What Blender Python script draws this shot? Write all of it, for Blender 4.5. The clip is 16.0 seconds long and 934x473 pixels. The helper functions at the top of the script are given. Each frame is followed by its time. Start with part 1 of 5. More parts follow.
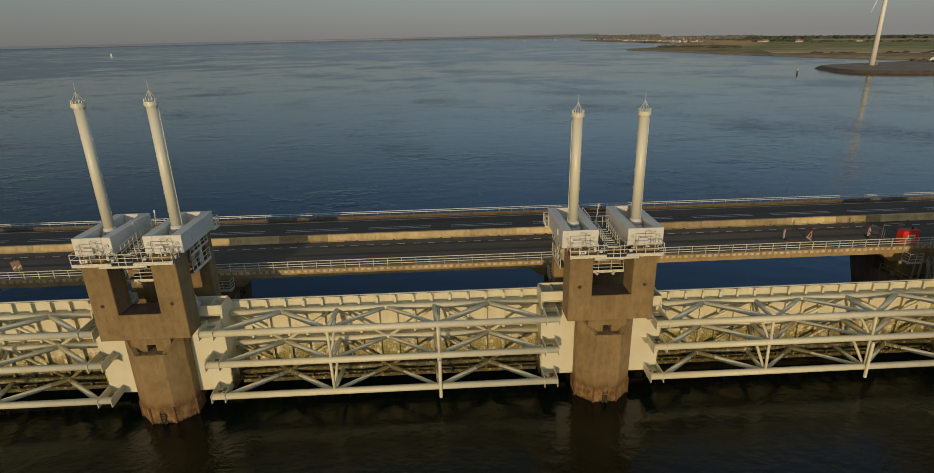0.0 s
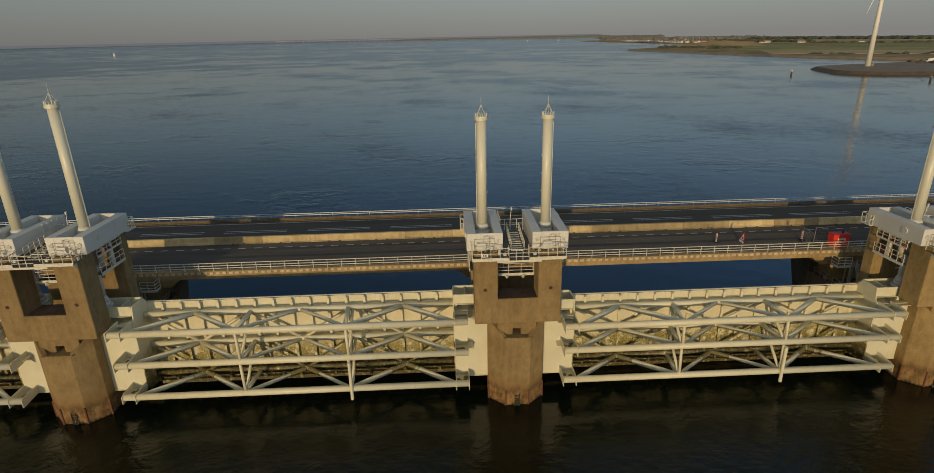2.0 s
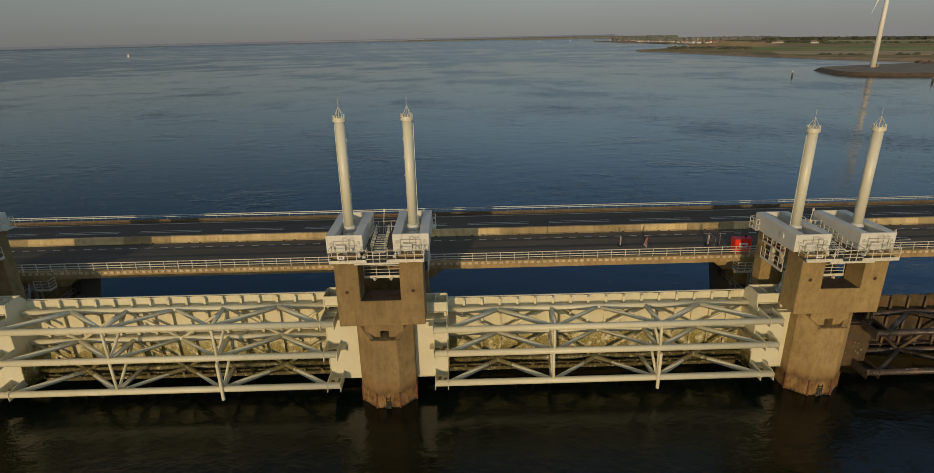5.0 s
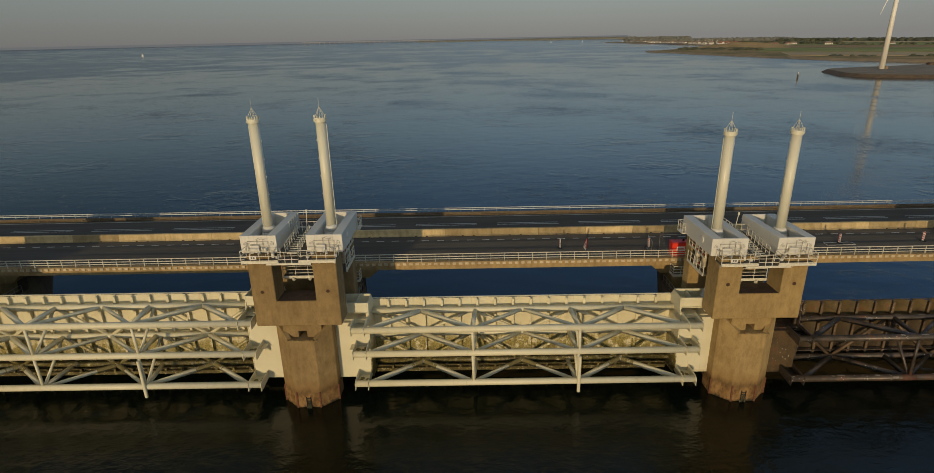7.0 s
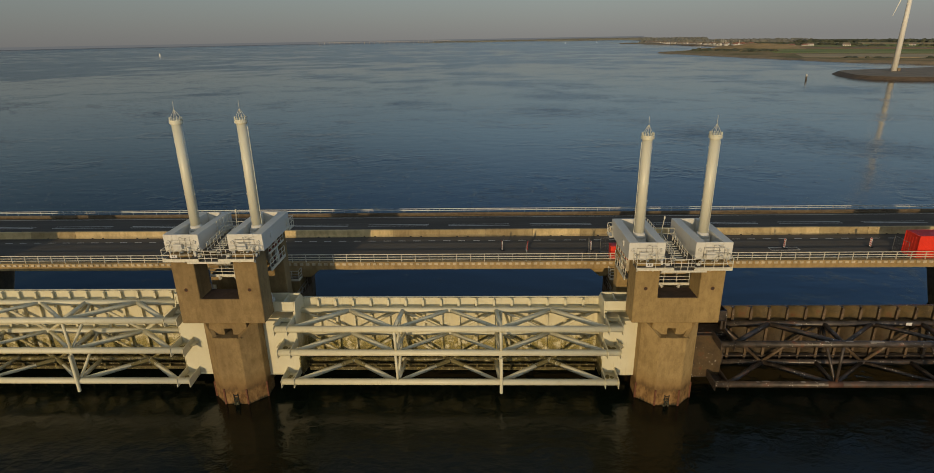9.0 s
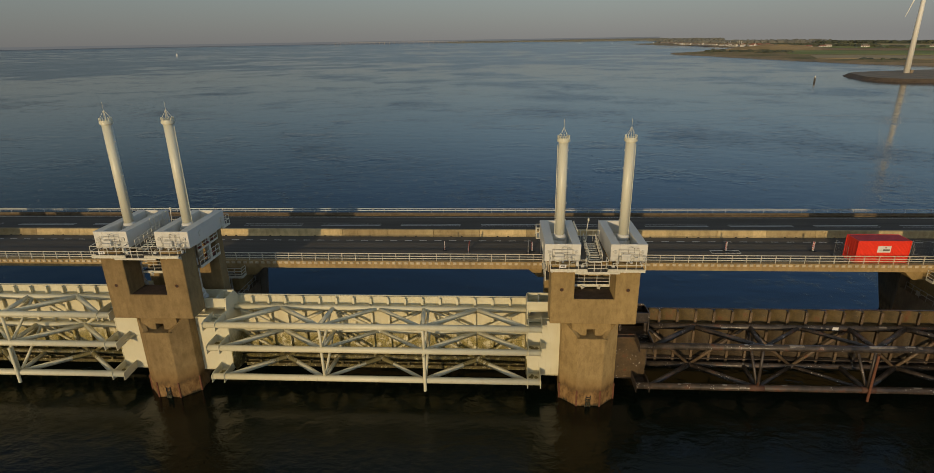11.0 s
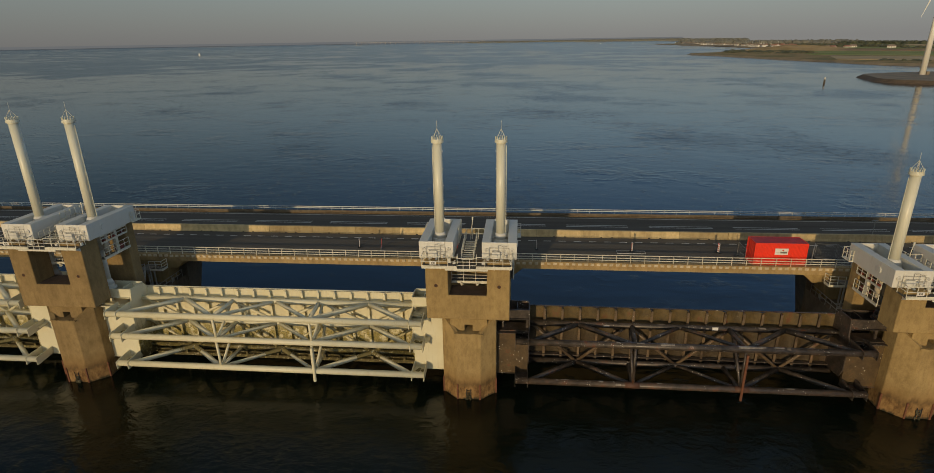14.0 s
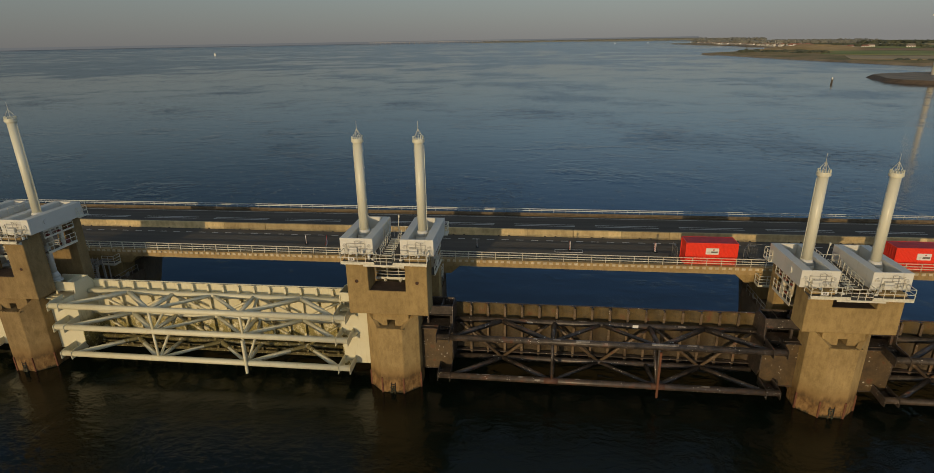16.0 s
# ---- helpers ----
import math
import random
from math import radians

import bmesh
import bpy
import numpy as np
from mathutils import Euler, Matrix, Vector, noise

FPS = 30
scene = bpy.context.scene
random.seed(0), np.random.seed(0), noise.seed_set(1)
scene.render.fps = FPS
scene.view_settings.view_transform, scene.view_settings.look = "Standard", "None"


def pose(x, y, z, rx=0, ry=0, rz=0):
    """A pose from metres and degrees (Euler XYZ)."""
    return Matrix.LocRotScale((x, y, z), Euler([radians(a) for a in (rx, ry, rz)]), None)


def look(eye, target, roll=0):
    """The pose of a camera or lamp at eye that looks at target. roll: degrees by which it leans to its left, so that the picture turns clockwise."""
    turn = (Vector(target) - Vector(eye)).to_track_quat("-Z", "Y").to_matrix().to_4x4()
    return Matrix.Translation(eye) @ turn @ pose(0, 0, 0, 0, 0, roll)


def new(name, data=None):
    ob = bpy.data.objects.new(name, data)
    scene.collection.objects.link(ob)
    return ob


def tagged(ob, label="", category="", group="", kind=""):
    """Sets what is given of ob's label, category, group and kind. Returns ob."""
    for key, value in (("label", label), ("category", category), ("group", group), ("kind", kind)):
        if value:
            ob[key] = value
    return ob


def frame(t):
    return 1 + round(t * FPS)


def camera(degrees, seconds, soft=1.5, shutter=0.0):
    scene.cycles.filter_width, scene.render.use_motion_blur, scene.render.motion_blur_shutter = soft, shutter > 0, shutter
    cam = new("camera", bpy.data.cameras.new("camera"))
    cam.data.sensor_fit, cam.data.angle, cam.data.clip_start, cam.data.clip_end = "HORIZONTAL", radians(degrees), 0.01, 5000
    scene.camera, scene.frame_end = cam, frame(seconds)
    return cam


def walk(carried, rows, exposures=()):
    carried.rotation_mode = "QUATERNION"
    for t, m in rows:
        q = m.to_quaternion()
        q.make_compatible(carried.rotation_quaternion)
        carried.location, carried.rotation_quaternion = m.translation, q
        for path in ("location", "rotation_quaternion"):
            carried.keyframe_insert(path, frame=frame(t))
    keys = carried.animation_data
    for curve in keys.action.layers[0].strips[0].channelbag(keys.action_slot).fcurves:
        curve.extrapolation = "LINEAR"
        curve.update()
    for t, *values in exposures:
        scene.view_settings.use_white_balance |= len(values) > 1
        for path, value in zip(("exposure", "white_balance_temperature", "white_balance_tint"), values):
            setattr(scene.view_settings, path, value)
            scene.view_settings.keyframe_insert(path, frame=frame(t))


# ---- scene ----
EXPOSURE, SKY, SUN, WAVES = -0.07, 0.122, 2.22, 0.20
GLOW = (3.1, 2.65, 1.75)
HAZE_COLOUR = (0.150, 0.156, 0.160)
# World: x along the barrier, y out to sea, z up from the water. Gate pier k stands at x = 45 k.
cam = camera(80.1, 16.0, soft=0.7)
ROWS = [
    (0, 28.897, -48.294, 36.255, -2.513, -19.820, -1.255),
    (1, 33.602, -48.495, 36.269, -2.438, -19.799, -1.218),
    (2, 38.342, -48.705, 36.329, -2.119, -19.800, -1.188),
    (3, 43.176, -48.800, 36.307, -1.718, -19.791, -1.185),
    (4, 48.036, -48.814, 36.216, -1.266, -19.763, -1.199),
    (5, 52.844, -48.814, 36.115, -0.749, -19.722, -1.208),
    (6, 57.567, -48.843, 36.050, -0.155, -19.677, -1.195),
    (7, 62.211, -48.917, 36.041, 0.512, -19.636, -1.156),
    (8, 66.813, -49.032, 36.079, 1.234, -19.601, -1.096),
    (9, 71.412, -49.182, 36.142, 1.986, -19.570, -1.030),
    (10, 76.036, -49.370, 36.208, 2.744, -19.539, -0.975),
    (11, 80.700, -49.606, 36.265, 3.490, -19.510, -0.938),
    (12, 85.408, -49.892, 36.319, 4.215, -19.485, -0.920),
    (13, 90.169, -50.211, 36.383, 4.918, -19.475, -0.908),
    (14, 95.000, -50.515, 36.468, 5.606, -19.489, -0.892),
    (15, 99.898, -50.748, 36.554, 6.311, -19.514, -0.886),
    (16, 104.769, -50.920, 36.568, 7.123, -19.486, -0.971),
]


def flown(x, y, z, yaw, pitch, roll):
    cy, sy, cp, sp = math.cos(radians(yaw)), math.sin(radians(yaw)), math.cos(radians(pitch)), math.sin(radians(pitch))
    return look((x, y, z), (x - sy * cp * 9, y + cy * cp * 9, z + sp * 9), roll)


walk(cam, [(row[0], flown(*row[1:])) for row in ROWS], exposures=[(0, EXPOSURE)])

# ---- light ----
SUN_AZ, SUN_EL = 14.5, 6.0   # the light travels this far to the right of +y, from this height
world = bpy.data.worlds.new("evening_sky")
scene.world = world
world.use_nodes = True
wn = world.node_tree.nodes
sky = wn.new("ShaderNodeTexSky")
sky.sky_type = "NISHITA"
sky.sun_disc = False
sky.sun_elevation = radians(SUN_EL)
sky.sun_rotation = radians(180 + SUN_AZ)
sky.air_density, sky.dust_density, sky.ozone_density = 1.0, 1.3, 3.0
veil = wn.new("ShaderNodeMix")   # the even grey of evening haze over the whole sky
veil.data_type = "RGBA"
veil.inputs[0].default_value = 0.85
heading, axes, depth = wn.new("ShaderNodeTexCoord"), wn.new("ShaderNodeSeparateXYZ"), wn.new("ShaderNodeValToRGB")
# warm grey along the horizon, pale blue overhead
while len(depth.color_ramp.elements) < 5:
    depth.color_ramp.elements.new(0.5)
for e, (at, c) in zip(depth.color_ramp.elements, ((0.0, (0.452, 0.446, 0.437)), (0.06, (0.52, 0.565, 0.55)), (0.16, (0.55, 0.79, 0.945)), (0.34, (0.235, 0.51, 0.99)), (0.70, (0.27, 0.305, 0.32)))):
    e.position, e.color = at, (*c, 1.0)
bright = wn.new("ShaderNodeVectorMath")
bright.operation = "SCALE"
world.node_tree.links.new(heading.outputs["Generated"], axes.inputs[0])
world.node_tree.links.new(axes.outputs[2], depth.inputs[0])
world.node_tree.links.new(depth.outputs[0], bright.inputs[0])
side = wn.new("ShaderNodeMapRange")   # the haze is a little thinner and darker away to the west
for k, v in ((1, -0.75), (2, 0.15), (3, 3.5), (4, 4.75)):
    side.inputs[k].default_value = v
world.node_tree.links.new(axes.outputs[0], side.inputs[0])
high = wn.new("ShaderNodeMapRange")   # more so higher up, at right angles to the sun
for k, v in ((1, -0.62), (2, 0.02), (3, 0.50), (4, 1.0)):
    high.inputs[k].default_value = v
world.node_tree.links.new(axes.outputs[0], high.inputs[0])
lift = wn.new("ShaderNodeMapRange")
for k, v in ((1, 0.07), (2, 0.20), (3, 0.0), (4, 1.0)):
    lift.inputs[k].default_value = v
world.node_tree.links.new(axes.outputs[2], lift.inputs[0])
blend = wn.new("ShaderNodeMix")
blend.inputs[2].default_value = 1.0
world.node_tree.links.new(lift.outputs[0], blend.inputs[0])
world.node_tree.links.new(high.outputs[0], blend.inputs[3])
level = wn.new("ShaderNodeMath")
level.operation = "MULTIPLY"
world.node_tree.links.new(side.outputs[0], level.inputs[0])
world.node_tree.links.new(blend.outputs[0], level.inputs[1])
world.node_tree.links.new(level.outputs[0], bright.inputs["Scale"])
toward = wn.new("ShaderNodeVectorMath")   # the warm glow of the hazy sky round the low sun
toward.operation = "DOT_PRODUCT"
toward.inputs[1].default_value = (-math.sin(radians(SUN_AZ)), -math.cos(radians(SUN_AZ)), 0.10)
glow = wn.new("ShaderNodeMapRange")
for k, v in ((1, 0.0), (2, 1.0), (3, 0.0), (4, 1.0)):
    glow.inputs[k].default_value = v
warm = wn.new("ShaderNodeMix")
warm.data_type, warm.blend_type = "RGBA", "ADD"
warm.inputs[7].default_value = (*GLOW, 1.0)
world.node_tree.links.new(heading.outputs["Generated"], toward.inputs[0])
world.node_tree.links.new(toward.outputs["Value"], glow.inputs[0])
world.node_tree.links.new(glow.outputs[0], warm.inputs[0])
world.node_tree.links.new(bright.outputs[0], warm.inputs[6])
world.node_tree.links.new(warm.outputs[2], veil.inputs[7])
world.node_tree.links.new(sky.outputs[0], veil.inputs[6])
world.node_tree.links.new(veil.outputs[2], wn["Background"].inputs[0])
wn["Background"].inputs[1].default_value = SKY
sun = new("sun", bpy.data.lights.new("sun", "SUN"))
sun.data.energy, sun.data.angle, sun.data.color = SUN, radians(0.6), (1.0, 0.74, 0.42)
az, el = radians(SUN_AZ), radians(SUN_EL)
sun.matrix_world = look((-60, -170, 60), (-60 + math.sin(az) * math.cos(el), -170 + math.cos(az) * math.cos(el), 60 - math.sin(el)))


# ---- materials ----
def material(name, rough=0.6, metal=0.0, spec=0.5, chalky=0.0):
    m = bpy.data.materials.new(name)
    m.use_nodes = True
    b = m.node_tree.nodes["Principled BSDF"]
    b.inputs["Roughness"].default_value, b.inputs["Metallic"].default_value = rough, metal
    b.inputs["Specular IOR Level"].default_value = spec
    b.inputs["Diffuse Roughness"].default_value = chalky
    return m, m.node_tree.nodes, m.node_tree.links, b


def rgb(c):
    return (*c, 1.0)


def coords(nodes, links, scale=(1, 1, 1), world_space=True):
    """Positions in metres, the same over all of a thing's parts."""
    src = nodes.new("ShaderNodeNewGeometry" if world_space else "ShaderNodeTexCoord")
    mp = nodes.new("ShaderNodeMapping")
    mp.inputs["Scale"].default_value = scale
    links.new(src.outputs["Position" if world_space else "Object"], mp.inputs[0])
    return mp.outputs[0]


def noise_of(nodes, links, at, scale, detail=5, rough=0.6):
    n = nodes.new("ShaderNodeTexNoise")
    n.inputs["Scale"].default_value, n.inputs["Detail"].default_value, n.inputs["Roughness"].default_value = scale, detail, rough
    links.new(at, n.inputs["Vector"])
    return n.outputs[0]


def ramp(nodes, links, fac, stops):
    r = nodes.new("ShaderNodeValToRGB")
    while len(r.color_ramp.elements) < len(stops):
        r.color_ramp.elements.new(0.5)
    for e, (p, c) in zip(r.color_ramp.elements, stops):
        e.position, e.color = p, rgb(c) if len(c) == 3 else c
    links.new(fac, r.inputs[0])
    return r.outputs[0]


def mix(nodes, links, fac, a, b, mode="MIX"):
    n = nodes.new("ShaderNodeMix")
    n.data_type, n.blend_type = "RGBA", mode
    for value, socket in ((fac, n.inputs[0]), (a, n.inputs[6]), (b, n.inputs[7])):
        if isinstance(value, (int, float)):
            socket.default_value = value
        elif isinstance(value, tuple):
            socket.default_value = rgb(value)
        else:
            links.new(value, socket)
    return n.outputs[2]


def span(nodes, links, value, a, b, lo=0.0, hi=1.0):
    n = nodes.new("ShaderNodeMapRange")
    n.inputs[1].default_value, n.inputs[2].default_value, n.inputs[3].default_value, n.inputs[4].default_value = a, b, lo, hi
    links.new(value, n.inputs[0])
    return n.outputs[0]


def bumped(nodes, links, b, height, strength, distance):
    n = nodes.new("ShaderNodeBump")
    n.inputs["Strength"].default_value, n.inputs["Distance"].default_value = strength, distance
    links.new(height, n.inputs["Height"])
    links.new(n.outputs[0], b.inputs["Normal"])


def height_of(nodes, links):
    g, s = nodes.new("ShaderNodeNewGeometry"), nodes.new("ShaderNodeSeparateXYZ")
    links.new(g.outputs["Position"], s.inputs[0])
    return s.outputs[2]


def math_of(nodes, links, op, a, b):
    n = nodes.new("ShaderNodeMath")
    n.operation = op
    for value, socket in ((a, n.inputs[0]), (b, n.inputs[1])):
        if isinstance(value, (int, float)):
            socket.default_value = value
        else:
            links.new(value, socket)
    return n.outputs[0]


def concrete(name, light, dark, wet=False):
    m, n, l, b = material(name, 0.85, 0, 0.3, 0.2)
    at = coords(n, l)
    big, fine = noise_of(n, l, at, 0.35, 4), noise_of(n, l, at, 9, 6)
    streak = noise_of(n, l, coords(n, l, (1.6, 1.6, 0.10)), 1.3, 5)
    c = ramp(n, l, big, ((0.3, dark), (0.7, light)))
    c = mix(n, l, 0.2, c, ramp(n, l, streak, ((0.35, (0.45, 0.42, 0.38)), (0.62, (1, 1, 1)))), "MULTIPLY")
    c = mix(n, l, 0.30, c, ramp(n, l, fine, ((0.32, (0.62, 0.62, 0.62)), (0.68, (1.12, 1.12, 1.12)))), "MULTIPLY")
    stain = noise_of(n, l, coords(n, l, (1.0, 1.0, 0.55)), 1.7, 7, 0.7)
    c = mix(n, l, 0.5, c, ramp(n, l, stain, ((0.38, (0.62, 0.60, 0.55)), (0.56, (1.06, 1.06, 1.06)))), "MULTIPLY")
    if wet:   # the tide's band of growth and rust above the water
        z = height_of(n, l)
        z = math_of(n, l, "ADD", z, math_of(n, l, "MULTIPLY", streak, -1.3))
        c = mix(n, l, math_of(n, l, "MULTIPLY", span(n, l, z, 3.0, 1.2), 0.85), c, (0.22, 0.13, 0.048))
        c = mix(n, l, math_of(n, l, "MULTIPLY", span(n, l, z, 1.75, 1.15), 0.75), c, ramp(n, l, stain, ((0.36, (0.065, 0.042, 0.018)), (0.64, (0.18, 0.112, 0.045)))))
        c = mix(n, l, span(n, l, z, 1.10, 0.75), c, ramp(n, l, stain, ((0.38, (0.11, 0.058, 0.020)), (0.62, (0.29, 0.178, 0.072)))))
        c = mix(n, l, span(n, l, z, -0.40, -0.65), c, (0.035, 0.030, 0.016))
    l.new(c, b.inputs["Base Color"])
    bumped(n, l, b, fine, 0.25, 0.03)
    return m


def painted_steel(name, colour, dirt, algae=False, rough=0.42):
    m, n, l, b = material(name, rough, 0, 0.5)
    at = coords(n, l)
    big, fine = noise_of(n, l, at, 0.5, 4), noise_of(n, l, at, 6, 6, 0.7)
    run = noise_of(n, l, coords(n, l, (2.4, 2.4, 0.16)), 1.5, 6, 0.65)
    c = mix(n, l, span(n, l, big, 0.35, 0.75, 0, 0.25), colour, dirt)
    c = mix(n, l, span(n, l, run, 0.58, 0.74, 0, 0.5), c, dirt)
    c = mix(n, l, span(n, l, fine, 0.66, 0.76, 0, 0.35), c, (0.20, 0.12, 0.06))
    if algae:   # weed and rust up to the high-water mark on the back of the gate
        z = math_of(n, l, "ADD", height_of(n, l), math_of(n, l, "MULTIPLY", run, -2.6))
        patch = span(n, l, noise_of(n, l, at, 1.1, 6, 0.72), 0.40, 0.50)
        c = mix(n, l, math_of(n, l, "MULTIPLY", span(n, l, z, 5.0, 3.0), patch), c, ramp(n, l, fine, ((0.36, (0.085, 0.080, 0.018)), (0.62, (0.40, 0.33, 0.11)))))
        c = mix(n, l, math_of(n, l, "MULTIPLY", span(n, l, z, 2.5, 1.1), span(n, l, noise_of(n, l, at, 2.3, 6, 0.7), 0.36, 0.48)), c,
                ramp(n, l, fine, ((0.3, (0.028, 0.028, 0.010)), (0.7, (0.13, 0.10, 0.035)))))
    l.new(c, b.inputs["Base Color"])
    l.new(span(n, l, fine, 0.3, 0.8, rough - 0.08, rough + 0.25), b.inputs["Roughness"])
    bumped(n, l, b, fine, 0.12, 0.02)
    return m


def old_steel(name, light, dark, flecks=0.9, weed=0.0, rust=0.66, grain=5.5):
    """Bitumen-coated steel, rusting, with specks of bared primer and barnacles."""
    m, n, l, b = material(name, 0.55, 0, 0.5)
    at = coords(n, l)
    big, fine = noise_of(n, l, at, 0.8, 6, 0.7), noise_of(n, l, at, 7, 6)
    c = ramp(n, l, big, ((0.35, dark), (rust - 0.08, light), (rust + 0.02, (0.16, 0.058, 0.028))))
    c = mix(n, l, span(n, l, fine, 0.35, 0.7, 0, 0.5), c, dark)
    v = n.new("ShaderNodeTexVoronoi")
    v.inputs["Scale"].default_value = grain
    l.new(at, v.inputs["Vector"])
    speck = math_of(n, l, "MULTIPLY", span(n, l, math_of(n, l, "ADD", v.outputs["Distance"], math_of(n, l, "MULTIPLY", fine, 0.3)), 0.36, 0.32), span(n, l, noise_of(n, l, at, 0.7, 3), 0.52, 0.57))
    c = mix(n, l, math_of(n, l, "MULTIPLY", speck, flecks), c, (0.55, 0.52, 0.46))
    if weed:   # dark weed and slime up to the high-water mark
        z = math_of(n, l, "ADD", height_of(n, l), math_of(n, l, "MULTIPLY", big, -3.0))
        c = mix(n, l, math_of(n, l, "MULTIPLY", span(n, l, z, 5.6, 3.2), weed), c, ramp(n, l, fine, ((0.35, (0.018, 0.014, 0.009)), (0.75, (0.085, 0.058, 0.03)))))
    l.new(c, b.inputs["Base Color"])
    l.new(span(n, l, fine, 0.3, 0.8, 0.26, 0.62), b.inputs["Roughness"])
    bumped(n, l, b, fine, 0.3, 0.03)
    return m


def plain(name, colour, rough=0.5, metal=0.0, vary=0.25, scale=4.0):
    m, n, l, b = material(name, rough, metal)
    f = noise_of(n, l, coords(n, l), scale, 5)
    lo = tuple(v * (1 - vary) for v in colour)
    l.new(ramp(n, l, f, ((0.3, lo), (0.7, colour))), b.inputs["Base Color"])
    return m


def asphalt(name):
    m, n, l, b = material(name, 0.9, 0, 0.2, 1.0)
    at = coords(n, l)
    big = noise_of(n, l, coords(n, l, (0.06, 0.9, 1)), 1.2, 5)
    fine = noise_of(n, l, at, 30, 3)
    c = ramp(n, l, big, ((0.3, (0.075, 0.070, 0.061)), (0.7, (0.114, 0.106, 0.092))))
    c = mix(n, l, 0.5, c, ramp(n, l, fine, ((0.3, (0.6, 0.6, 0.6)), (0.7, (1.2, 1.2, 1.2)))), "MULTIPLY")
    l.new(c, b.inputs["Base Color"])
    bumped(n, l, b, fine, 0.4, 0.01)
    return m


def sea(name):
    """Tidal water: glassy slicks, patches ruffled by the breeze, short dark wavelets."""
    m, n, l, b = material(name, 0.10, 0, 0.42)
    b.inputs["IOR"].default_value = 1.33
    swell = noise_of(n, l, coords(n, l, (0.6, 1.0, 1)), 0.22, 3, 0.5)
    chop = noise_of(n, l, coords(n, l, (0.7, 1.0, 1)), 1.0, 4, 0.6)
    patch = noise_of(n, l, coords(n, l, (0.9, 0.75, 1)), 0.013, 8, 0.64)
    broad = noise_of(n, l, coords(n, l, (0.6, 0.9, 1)), 0.0036, 4, 0.55)
    wavelet = noise_of(n, l, coords(n, l, (0.32, 0.24, 1)), 1.25, 7, 0.64)
    rip = noise_of(n, l, coords(n, l, (0.034, 0.040, 1)), 1.0, 6, 0.60)   # tide lines that wander along the current
    g, axis = n.new("ShaderNodeNewGeometry"), n.new("ShaderNodeSeparateXYZ")
    l.new(g.outputs["Position"], axis.inputs[0])
    lane = math_of(n, l, "ADD", span(n, l, axis.outputs[1], 520.0, 900.0, -0.05, 0.07), span(n, l, axis.outputs[1], 90.0, 190.0, 0.09, 0.0))   # a slack lane between two currents
    ruffle = span(n, l, math_of(n, l, "ADD", math_of(n, l, "ADD", patch, lane), math_of(n, l, "MULTIPLY", broad, 0.9)), 0.90, 1.03, 0.0, 1.0)
    line = span(n, l, math_of(n, l, "ABSOLUTE", math_of(n, l, "SUBTRACT", rip, 0.5), 0.0), 0.040, 0.010, 0.0, 1.0)
    line = math_of(n, l, "MULTIPLY", line, span(n, l, noise_of(n, l, coords(n, l, (0.5, 1.0, 1)), 0.022, 4, 0.6), 0.50, 0.60, 0.0, 1.0))
    dark = span(n, l, math_of(n, l, "ADD", wavelet, math_of(n, l, "MULTIPLY", patch, 0.35)), 0.762, 0.815, 0.0, 1.0)
    line = math_of(n, l, "MULTIPLY", line, 0.65)
    dark = math_of(n, l, "MAXIMUM", dark, line)
    lee = span(n, l, axis.outputs[1], 0.0, 45.0)   # sheltered water before the barrier, open water behind it
    h = math_of(n, l, "ADD", math_of(n, l, "MULTIPLY", swell, 0.9), math_of(n, l, "MULTIPLY", chop, math_of(n, l, "ADD", span(n, l, axis.outputs[1], -2.0, 8.0, 0.55, 0.05), span(n, l, axis.outputs[1], 34.0, 60.0, 0.0, 0.11))))
    open_water = span(n, l, axis.outputs[1], 20.0, 50.0)
    h = math_of(n, l, "ADD", h, math_of(n, l, "MULTIPLY", math_of(n, l, "ADD", math_of(n, l, "MULTIPLY", dark, 1.2), line), span(n, l, axis.outputs[1], 30.0, 60.0, 0.1, 1.0)))
    bump = n.new("ShaderNodeBump")
    bump.inputs["Distance"].default_value = 1.0
    l.new(math_of(n, l, "MULTIPLY", math_of(n, l, "MAXIMUM", math_of(n, l, "MULTIPLY", span(n, l, ruffle, 0, 1, 0.40, 1.0), span(n, l, open_water, 0, 1, 1.0, 0.75)), dark), WAVES), bump.inputs["Strength"])
    l.new(h, bump.inputs["Height"])
    l.new(bump.outputs[0], b.inputs["Normal"])
    body = ramp(n, l, broad, ((0.3, (0.0035, 0.0085, 0.006)), (0.7, (0.005, 0.012, 0.009))))
    l.new(mix(n, l, lee, (0.0045, 0.0085, 0.0050), body), b.inputs["Base Color"])   # silty before the gates
    rough = math_of(n, l, "ADD", math_of(n, l, "MULTIPLY", math_of(n, l, "ADD", span(n, l, ruffle, 0, 1, 0.0, 0.10), math_of(n, l, "MULTIPLY", dark, 0.05)), lee), span(n, l, lee, 0, 1, 0.075, 0.095))
    l.new(rough, b.inputs["Roughness"])
    l.new(span(n, l, lee, 0, 1, 0.66, 0.42), b.inputs["Specular IOR Level"])
    return m


